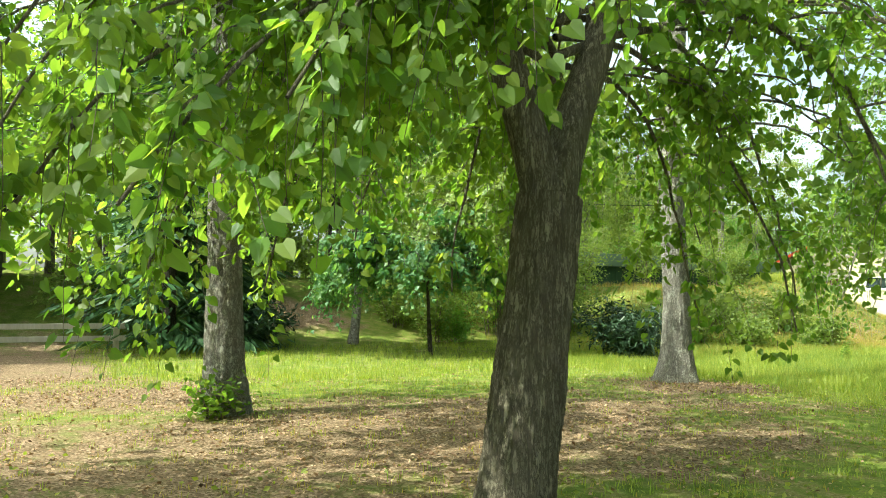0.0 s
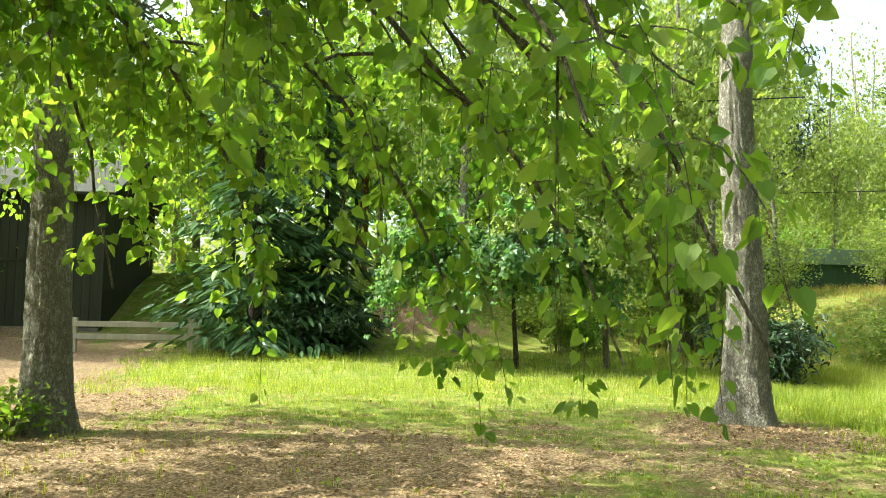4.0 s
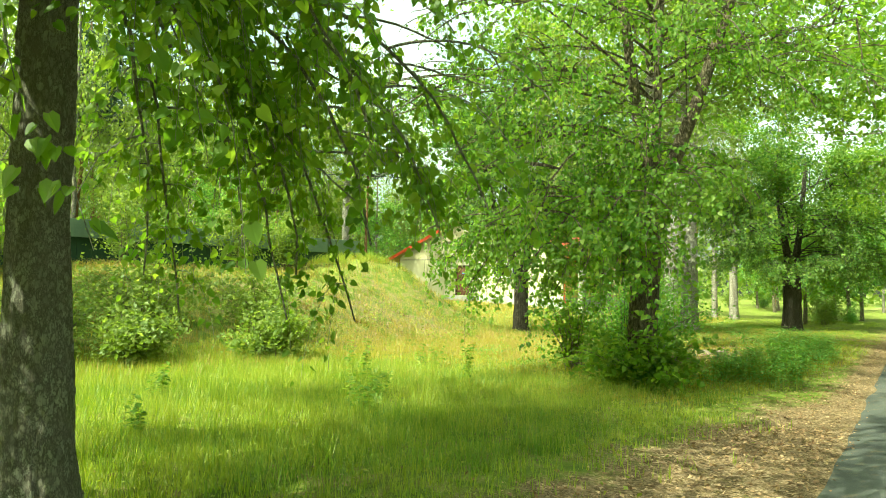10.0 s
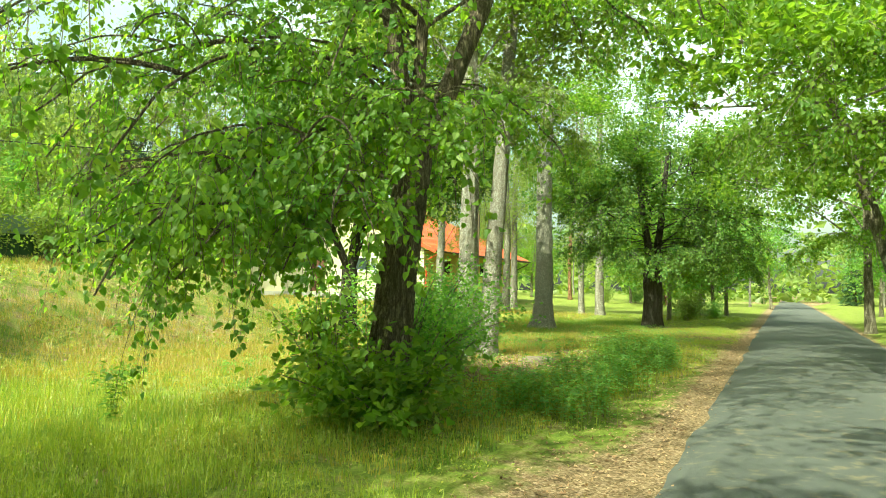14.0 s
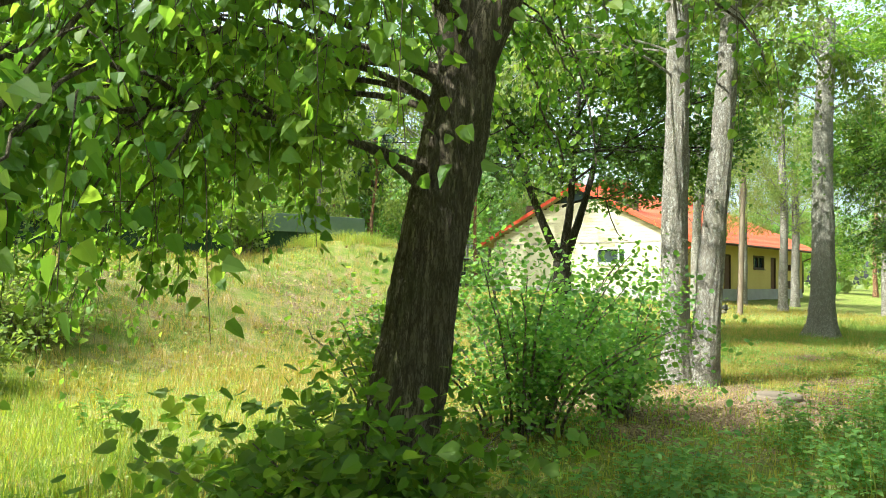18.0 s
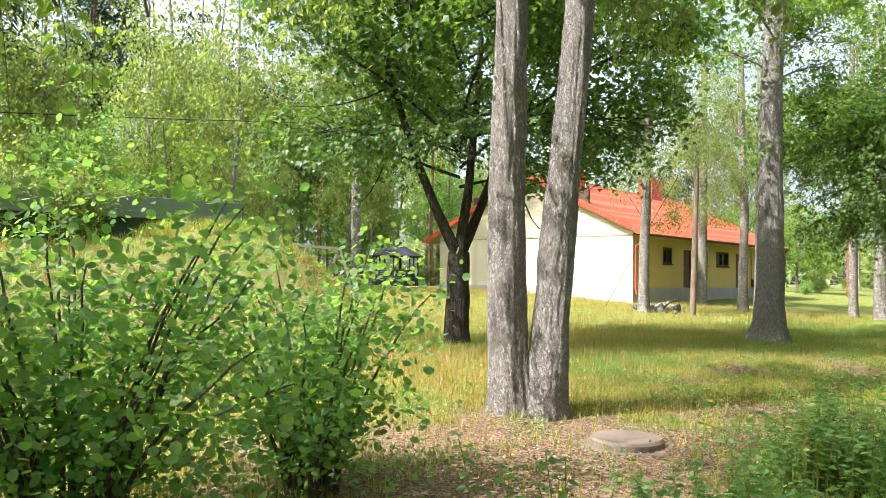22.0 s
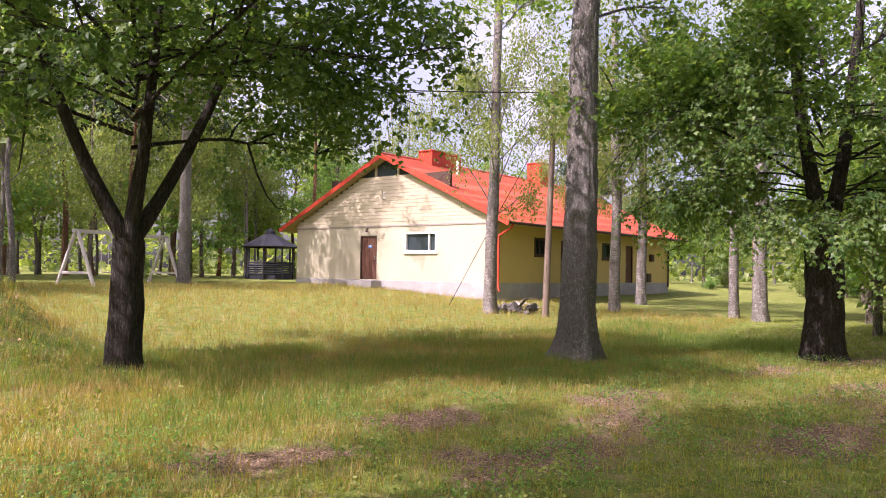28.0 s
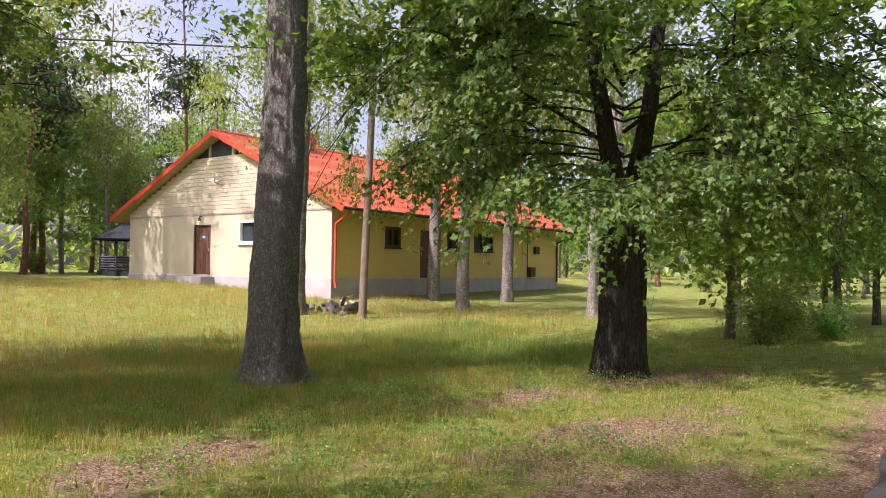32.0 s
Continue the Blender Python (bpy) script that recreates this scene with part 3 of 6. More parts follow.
linden((3.20, 0.72), (0.15, 0.02), 0.235, 1, "leaning forked linden with drooping leafy branches over the verge",
       [(150, 2.7, 2.9, 1.25, 46), (172, 2.9, 3.0, 1.35, 46), (195, 2.6, 2.8, 1.45, 44), (130, 2.6, 3.2, 1.4, 40), (215, 2.4, 3.0, 1.7, 34), (100, 2.3, 3.3, 1.5, 30),
        (70, 2.6, 3.0, 1.2, 26), (45, 2.8, 3.0, 1.0, 28), (20, 3.1, 2.9, 0.85, 30), (8, 4.2, 3.2, 0.75, 30), (14, 3.6, 3.1, 0.7, 26), (-3, 3.6, 3.2, 0.95, 26), (-15, 2.8, 3.2, 1.6, 22),
        (55, 3.8, 3.8, 1.9, 20), (30, 3.9, 3.7, 1.7, 22), (160, 3.6, 3.8, 1.6, 44), (185, 3.4, 3.7, 1.8, 40), (240, 1.9, 3.4, 2.2, 22)], (3.4, 9.5, 3.8, 5500), fork=2.05)
linden((3.0, 6.15), (-0.02, 0.02), 0.265, 2, "mature linden with furrowed bark on leaf litter",
       [(180, 2.5, 3.0, 1.6), (220, 2.6, 3.0, 1.5), (140, 2.6, 3.0, 1.7), (260, 2.3, 3.2, 1.5), (300, 2.4, 3.4, 1.9), (20, 2.6, 3.6, 2.3), (60, 2.6, 3.4, 2.2), (100, 2.6, 3.4, 2.2)], (4.6, 11, 3.6, 5500), BARK_GREY, tuft=0.18)
linden((14.84, 3.44), (-0.03, -0.03), 0.215, 4, "straight linden with curtains of heart-shaped leaves",
       [(185, 2.7, 3.0, 0.75, 46), (165, 2.9, 3.2, 1.2, 46), (205, 2.4, 3.1, 1.3, 40), (140, 2.7, 3.2, 1.3, 40), (110, 2.6, 3.3, 1.4, 36), (230, 2.0, 3.3, 1.5, 30),
        (80, 2.6, 3.2, 1.5, 24), (50, 2.7, 3.1, 1.2, 28), (25, 2.5, 3.0, 1.15, 28), (5, 2.4, 3.0, 1.3, 28), (-20, 2.2, 3.1, 1.4, 24), (35, 3.4, 3.7, 1.5, 24),
        (0, 3.6, 3.4, 1.7, 30), (-10, 3.2, 3.4, 1.8, 28), (12, 3.9, 3.5, 1.8, 22), (26, 3.9, 3.7, 1.9, 20), (-45, 1.9, 3.4, 2.0, 28), (172, 3.6, 3.8, 1.5, 40), (265, 1.8, 3.6, 2.1, 24), (190, 3.3, 3.6, 0.95, 44), (178, 3.0, 3.3, 0.8, 44), (158, 3.3, 3.6, 1.0, 44), (45, 3.0, 3.5, 0.9, 24), (15, 3.2, 3.3, 1.0, 24), (206, 2.2, 3.2, 1.2, 44), (216, 1.9, 3.2, 1.15, 44), (210, 2.8, 3.9, 1.7, 44), (220, 2.8, 4.7, 2.7, 40), (190, 3.2, 4.8, 2.7, 40),
        (250, 2.6, 4.9, 3.0, 36), (160, 3.2, 5.0, 2.9, 36)], (4.9, 12, 4.2, 7500), BARK_GREY, per=19)
linden((24.66, 4.38), (0.20, -0.02), 0.25, 5, "dark leaning linden with long low branches and shoots at its foot",
       [(112, 3.2, 2.6, 1.0, 44), (125, 3.4, 2.6, 1.0, 48), (180, 3.6, 2.2, 1.0, 52), (170, 4.0, 2.8, 0.95, 52), (192, 3.2, 2.0, 1.0, 46), (205, 3.4, 3.2, 1.6, 44), (165, 3.4, 2.6, 1.3, 52), (140, 3.8, 2.9, 1.3, 48), (185, 4.6, 3.3, 1.7, 52), (195, 3.8, 2.7, 1.5, 44), (150, 3.2, 2.8, 1.2, 40), (130, 3.2, 2.8, 1.6, 40), (215, 2.6, 3.0, 1.9, 34),
        (100, 2.6, 2.9, 1.7, 26), (60, 1.8, 3.2, 2.2, 18), (35, 1.8, 3.4, 2.3, 18), (175, 4.2, 3.6, 2.2, 44), (160, 4.0, 3.9, 2.4, 44), (10, 2.2, 3.6, 2.2, 28),
        (200, 3.4, 4.2, 2.9, 36), (120, 3.4, 3.8, 2.4, 36), (320, 1.8, 3.8, 2.6, 24), (150, 5.2, 4.6, 3.4, 28), (165, 5.4, 4.8, 3.2, 40), (135, 5.0, 5.0, 3.8, 22), (178, 5.2, 4.4, 2.6, 44), (158, 5.0, 5.6, 4.4, 26), (155, 3.8, 5.2, 3.8, 20), (170, 4.2, 6.0, 4.4, 36), (185, 3.8, 6.4, 4.6, 36), (205, 3.8, 5.4, 3.8, 40), (225, 3.6, 5.6, 4.0, 40), (245, 3.6, 5.2, 3.8, 40),
        (300, 4.0, 5.5, 4.2), (330, 4.0, 5.5, 4.4), (270, 3.6, 5.2, 3.9), (350, 4.0, 6.0, 4.8), (290, 4.2, 6.2, 5.0), (315, 4.4, 6.8, 5.6)], (5.3, 12.5, 3.3, 10000), BARK_BROWN, fork=2.95, leaf=LEAF_MAPLE, per=25, size=0.066, shape=LEAFLET, tuft=0.105, upper=0.75,
       arms=((-0.6, 0.6, 5.5, 0.6), (1.35, -1.15, 5.0, 0.7), (0.3, -0.2, 5.5, 0.45)))


linden((33.5, -2.3), (0.0, 0.03), 0.20, 14, "linden on the far side of the road with hanging leaves",
       [(60, 3.4, 3.8, 2.9), (100, 4.0, 3.9, 3.0), (135, 4.4, 4.0, 3.0), (160, 4.2, 3.9, 2.9), (185, 3.6, 3.7, 2.6), (20, 2.8, 3.6, 2.6), (115, 4.8, 5.0, 3.6, 44), (145, 5.0, 5.2, 3.6, 44), (170, 5.0, 5.0, 3.4, 44), (195, 4.6, 5.0, 3.2, 40)], (3.8, 12, 5.0, 30000), tuft=0.16)
# added lindens out of view; their crowns only cast shade on road and verge
for k, (x, y, tilt, z0, wide, n) in enumerate(((-6.6, 1.6, 0.03, 3.8, 4.2, 7000), (12.2, -4.6, 0.3, 5.8, 5.0, 8000), (19.0, -3.6, 0.03, 5.4, 4.8, 8000), (38.2, -1.1, 0.3, 6.6, 5.6, 5200))):
    linden((x, y), (0.0, tilt), 0.22, 210 + k, "unseen tall linden added to shade the road", [(90, 3.4, 5.2, 4.6), (140, 3.2, 5.0, 4.4), (40, 3.2, 5.2, 4.5)], (z0, 12.5, wide, n), tuft=0.27)
linden((50.0, 0.4), (0.0, 0.02), 0.20, 15, "linden on the far side of the road with hanging leaves",
       [(60, 2.6, 3.4, 2.2), (120, 2.8, 3.4, 2.3), (180, 2.6, 3.4, 2.2), (240, 2.4, 3.4, 2.0), (0, 2.4, 3.4, 2.0)], (3.0, 12, 5.0, 22000), tuft=0.16)


def plain_tree(name, at, lean, r, h, seed, label, mat, leaf, top, group="", flare=0.45, size=0.13, shape=OVAL, boughs=(), limbs=9, clumps=46, sigma=0.6, category="tree", r1=0.55, bend=0.03, hole=0.25, stems=(), flat=0.42):
    rng = np.random.default_rng(seed)
    t = holder(name, (at[0], at[1], lie(*at[:2])), label, category, group)
    path = stem(lean, h, rng, 40, bend)
    trunk_part(t, path, r, r * r1, mat, seed, 28, flare)
    for k, (dx, dy) in enumerate(stems):
        a = path[-3]
        p = wobble(bezier(a, a + [dx * 0.15, dy * 0.15, 0.5], a + [dx * 0.7, dy * 0.7, 1.6], a + [dx * 1.5, dy * 1.5, 5.5], 24), rng, 0.012)
        trunk_part(t, p, r * 0.58, r * 0.2, mat, seed + k, 20, 0, 0.05, "stem")
    if stems:
        path = np.concatenate([path, path[-1] + np.linspace(0.1, 1, 10)[:, None] * [0.1, 0.1, 6.0]])
    for az, reach, start, tip, *more in boughs:
        n = more[0] if more else 26
        bough(t, rng, at_height(path, start), az, reach, tip, leaf, mat, size * 0.68, shape, n if start < 4.5 else int(0.65 * n), 26, 0.5, 1.15, 0.6)
    crown(t, rng, path, top[0], top[1], top[2], top[3], leaf, mat, size, shape, limbs, clumps, sigma, hole, 0.5 if flat < 1 else 1.6, flat)
    return t


plain_tree("maple_tree", (10.83, 6.35), (0.0, 0.0), 0.275, 9, 3, "straight tall maple trunk with rough grey bark", BARK_GREY, LEAF_MAPLE, (8.6, 13.5, 3.2, 4000), flare=0.95, size=0.18)
plain_tree("birch_tree", (32.01, 7.31), (-0.022, -0.003), 0.245, 9, 61, "old birch with cracked grey bark beside its twin", BARK_PALE, LEAF_BIRCH, (6.0, 15, 3.2, 15000), "twin birches", 0.35, 0.135, boughs=[(162, 4.4, 4.6, 4.5, 26), (140, 3.6, 5.0, 4.6, 30), (205, 3.4, 5.3, 4.8, 24), (110, 3.0, 5.0, 4.4, 30)])
plain_tree("birch_tree", (32.24, 7.02), (0.065, -0.045), 0.225, 9, 62, "old leaning birch with cracked pale bark beside its twin", BARK_PALE, LEAF_BIRCH, (6.0, 15, 3.2, 15000), "twin birches", 0.35, 0.135, boughs=[(225, 2.8, 5.0, 4.5, 24), (330, 2.6, 5.2, 4.4, 40), (20, 2.4, 5.0, 4.3, 36)])
plain_tree("spreading_maple", (38.1, 15.35), (0.01, 0.0), 0.30, 2.2, 7, "dark broad maple with a forked trunk in the meadow", BARK_DARK, LEAF_SHADED, (4.3, 12.5, 5.4, 40000), "", 0.35, 0.16, PALM, [(-25, 5.4, 5.0, 5.0, 34), (-40, 4.8, 5.2, 4.6, 34), (10, 5.2, 5.4, 4.8, 30), (-60, 4.2, 5.0, 4.3, 30), (180, 5.0, 4.6, 3.6, 34), (205, 4.6, 4.4, 3.5, 34), (150, 5.0, 4.6, 3.6, 30), (240, 4.0, 4.8, 4.0, 30)], 14, 110, 0.6, r1=0.85,
           stems=((-1.3, 0.6), (0.25, -0.2), (1.9, 0.3)), flat=0.75)
plain_tree("maple_tree", (45.75, 11.6), (0.03, 0.0), 0.40, 10, 8, "tall grey trunk with a flared foot in the meadow", BARK_GREY, LEAF_MAPLE, (8.4, 15, 4.4, 16000), flare=0.95, r1=0.62)
plain_tree("maple_tree", (50.5, 8.6), (0.01, 0.0), 0.43, 2.5, 9, "stout dark maple with low leafy boughs by the road", BARK_DARK, LEAF_ROAD, (3.6, 12.5, 5.4, 38000), flare=0.35, size=0.14, shape=PALM, clumps=90, sigma=0.5, r1=0.86, stems=((-0.35, 0.35), (0.45, -0.35)), flat=0.8,
           boughs=[(140, 4.2, 3.6, 2.6, 40), (155, 4.4, 3.8, 2.7, 40), (165, 3.9, 4.3, 3.2, 40), (120, 4.4, 4.2, 3.2, 36), (180, 4.0, 4.6, 3.4, 36), (150, 3.2, 3.0, 2.2, 34), (175, 3.4, 3.0, 2.0, 34), (200, 3.0, 3.0, 2.3, 34), (130, 3.4, 3.4, 2.2, 34), (230, 2.6, 3.2, 2.3, 30), (270, 2.6, 3.2, 2.2, 30),
                   (290, 4.6, 3.6, 1.7, 44), (310, 4.8, 3.4, 1.5, 44), (335, 4.2, 3.6, 1.6, 44), (275, 4.8, 5.0, 2.9, 44), (300, 5.2, 5.2, 2.8, 44), (320, 4.6, 5.4, 3.2, 44), (250, 3.2, 3.2, 2.0, 34), (300, 3.0, 3.0, 1.9, 34), (330, 3.2, 3.0, 1.7, 34), (285, 4.0, 4.2, 2.3, 44), (260, 3.8, 4.4, 2.4, 44), (315, 4.0, 4.4, 2.2, 44), (240, 3.4, 4.8, 2.8, 40), (145, 4.8, 5.4, 3.4, 44), (160, 4.8, 5.6, 3.6, 44), (130, 4.8, 5.8, 3.4, 44), (150, 4.4, 6.4, 4.2, 44), (172, 4.2, 6.2, 4.2, 40), (0, 3.2, 3.2, 1.8, 30), (100, 3.4, 3.6, 2.6, 30)])
plain_tree("aspen_tree", (48.6, 36.0), (0.0, 0.0), 0.30, 13, 64, "tall aspen with a thick bare grey trunk near the swing", BARK_GREY, LEAF_BIRCH, (8.6, 19, 5.6, 17000), size=0.17, limbs=16, clumps=70)
for k, (x, y, r, h, lean) in enumerate(((52.85, 20.67, 0.24, 12, (0.02, 0.0)), (61.5, 23.4, 0.27, 13, (0.02, 0.0)), (59.45, 19.97, 0.24, 12, (-0.01, 0.0)), (64.3, 21.83, 0.25, 13, (0.02, 0)),
                                        (61.5, 15.96, 0.20, 12, (0, 0)), (60.2, 14.34, 0.27, 13, (0.02, 0.01)))):
    plain_tree("birch_tree", (x, y), lean, r, h, 70 + k, "slender birch with pale flecked bark beside the house", BARK_BIRCH, LEAF_BIRCH, (4.2 if k else 3.6, h + 3, 2.5, 16000), "birches by the house", 0.3, 0.10, OVAL, (), 12, 60, 0.42, flat=1.25)


# ---- shrubs ----
def shrub(name, at, radius, h, n, seed, label, leaf, size=0.09, shape=OVAL, stems=9, group="", wood=None, loose=1.0):
    rng = np.random.default_rng(seed)
    t = holder(name, (at[0], at[1], lie(*at)), label, "shrub", group)
    centres = []
    for k in range(stems):
        az, w = rng.uniform(0, 6.28), radius * rng.uniform(0.2, 1.0)
        e = np.array([math.cos(az) * w, math.sin(az) * w, h * rng.uniform(0.55, 1.0) * (1 - 0.35 * (w / radius) ** 2)])
        a = np.array([math.cos(az) * w * 0.25, math.sin(az) * w * 0.25, -0.05])
        p = wobble(bezier(a, a + [0, 0, h * 0.3], a + (e - a) * [0.6, 0.6, 0.8], e, 9), rng, 0.02)
        part("stem", mesh_of("stem", *tube(p, np.linspace(0.016, 0.004, 9), 5), wood or BARK_LINDEN, True), t)
        for q in p[2:]:
            centres.append(q)
            centres.append(q + rng.normal(0, 1, 3) * [radius * 0.22, radius * 0.22, h * 0.1])
    spots = clumped(rng, np.array(centres), 0.2 * loose * max(radius, 0.6) ** 0.6, n, 0.8)
    spots = spots[spots[:, 2] > 0.03]
    part("foliage", crown_mesh("foliage", rng, spots, size, shape, leaf, 0.35), t)
    return t


shrub("alder_shrub", (27.3, 5.85), 1.7, 2.0, 8000, 21, "leafy green shrub of young alder shoots", LEAF_SHRUB, 0.053, ROUND, 36, loose=0.8)
shrub("alder_shrub", (28.8, 5.9), 1.0, 1.7, 4600, 24, "leafy green shrub of young alder shoots by bare soil", LEAF_SHRUB, 0.053, ROUND, 24, loose=0.8)
shrub("hazel_shrub", (25.95, 6.25), 0.75, 1.7, 1500, 25, "light green hazel shrub behind a leaning tree", LEAF_LINDEN, 0.07, ROUND, 18, loose=0.8)
shrub("linden_shoots", (24.3, 4.0), 1.3, 0.9, 3000, 22, "low linden shoots round the foot of a leaning tree", LEAF_LINDEN, 0.092, HEART, 22)
shrub("linden_shoots", (2.75, 5.75), 0.4, 0.55, 300, 23, "small linden shoots at the foot of a trunk", LEAF_LINDEN, 0.075, HEART, 8)
for k, (x, y, r, h) in enumerate(((19.0, 13.0, 1.3, 1.6), (21.6, 14.2, 1.5, 1.9), (24.4, 13.6, 1.2, 1.5), (17.0, 16.5, 1.5, 2.2), (20.2, 12.0, 0.9, 1.2), (14.6, 17.2, 1.5, 3.2), (16.8, 20.4, 1.6, 3.4), (19.0, 20.3, 1.6, 3.4), (21.0, 20.5, 1.5, 3.2), (15.8, 18.8, 1.4, 3.2), (12.0, 16.6, 1.3, 2.6), (22.8, 11.4, 0.9, 1.1), (28.5, 20.3, 1.2, 3.0), (31.0, 20.8, 1.0, 2.2), (24.5, 20.2, 1.3, 2.8))):
    shrub("meadow_shrub", (x, y), r, h, 3200, 30 + k, "light green shrub on the grassy bank", LEAF_BIRCH, 0.10, OVAL, 12, "shrubs on the bank")


# ---- woods ----
def spruce(seed, h, r, label, low=0.4, needle=0.38, dense=1.0):
    rng = np.random.default_rng(seed)
    t = holder("spruce_tree", (0, 0, 0), label, "tree", "woods")
    path = stem((0, 0), h, rng, 16, 0.01)
    trunk_part(t, path, 0.016 * h, 0.01, BARK_DARK, seed, 10, 0.3, 0)
    spots, ways = [], []
    z = low
    while z < h * 0.97:
        wide = r * (1 - z / h) ** 0.85 + 0.1
        for k in range(int(5 + 3 * wide)):
            az, lift = rng.uniform(0, 6.28), rng.uniform(-0.28, 0.28)
            c, s = math.cos(az), math.sin(az)
            m = int((8 + 10 * wide) * dense)
            u = rng.uniform(0.15, 1.0, m)
            w = wide * rng.uniform(0.75, 1.1)
            side = rng.normal(0, 0.12 + 0.16 * (1 - u), m) * (0.4 + wide * 0.5)
            spots.append(np.stack([c * u * w - s * side, s * u * w + c * side, z + lift - 0.28 * u * w + 0.16 * (u * w) ** 2 / max(w, 0.3) - rng.uniform(0, 0.18, m)], -1))
            ways.append(np.stack([c - s * np.sign(side) * 0.8, s + c * np.sign(side) * 0.8, -0.55 + 0 * u], -1))
        z += 0.30 + 0.012 * h
    spots, ways = np.concatenate(spots), np.concatenate(ways)
    v, f = leaves(spots, ways, rng.normal(0, 0.4, spots.shape) + [0, 0, 1], needle * rng.uniform(0.7, 1.3, len(spots)), NEEDLES)
    part("crown", mesh_of("crown", v, f, NEEDLE_SPRUCE), t)
    return t


def wood_tree(name, seed, h, r, mat, leaf, z0, wide, n, label, size, shape=OVAL, sigma=0.5, limbs=12, clumps=60, flat=0.42):
    rng = np.random.default_rng(seed)
    t = holder(name, (0, 0, 0), label, "tree", "woods")
    path = stem((rng.uniform(-0.03, 0.03), rng.uniform(-0.03, 0.03)), h * 0.95, rng, 24, 0.08)
    trunk_part(t, path, r, 0.03, mat, seed, 12, 0.3, 0.05)
    crown(t, rng, path, z0, h, wide, n, leaf, mat, size, shape, limbs, clumps, sigma, 0.15, 0.5 if flat < 1 else 1.5, flat)
    return t


KINDS = {
    "birch": [wood_tree("birch_tree", 100 + k, h, 0.13, BARK_BIRCH, LEAF_BIRCH, h * 0.24, 2.1, 4600, "tall slender birch at the edge of the woods", 0.19, flat=1.3) for k, h in enumerate((13, 15.5, 17))],
    "pine": [wood_tree("pine_tree", 110 + k, h, 0.16, BARK_PINE, NEEDLE_PINE, h * 0.55, 2.2, 2200, "tall pine with a bare reddish trunk", 0.42, NEEDLES, 0.6, 12, 30) for k, h in enumerate((16, 18))],
    "leafy": [wood_tree("broadleaf_tree", 120 + k, h, 0.14, BARK_LINDEN, LEAF_SHRUB if k else LEAF_LINDEN, h * 0.12, 2.9, 5200, "leafy green tree at the edge of the woods", 0.22, OVAL, 0.6) for k, h in enumerate((9, 11, 13))],
    "slim": [wood_tree("slim_tree", 150 + k, h, 0.10, BARK_DARK, LEAF_MAPLE, h * 0.3, 2.3, 4600, "slim dark-stemmed tree in the woods", 0.21, OVAL, 0.55) for k, h in enumerate((12, 14))],
    "spruce": [spruce(130, 9, 2.0, "dark green spruce at the edge of the woods"), spruce(131, 13, 2.6, "tall dark spruce in the woods")],
    "young": [shrub("undergrowth_bush", (0, 0), 1.3, 2.2, 2200, 140 + k, "green undergrowth bush below the trees", LEAF_SHRUB if k else LEAF_BIRCH, 0.14, OVAL, 10, "undergrowth") for k in range(2)],
}
USED = set()


def plant(kind, k, x, y, turn=0.0, scale=1.0):
    ob = KINDS[kind][k % len(KINDS[kind])]
    m = pose(x, y, lie(x, y), 0, 0, turn) @ Matrix.Scale(scale, 4)
    if ob.name in USED:
        return copy_thing(ob, m)
    USED.add(ob.name)
    ob.matrix_basis = m
    return ob


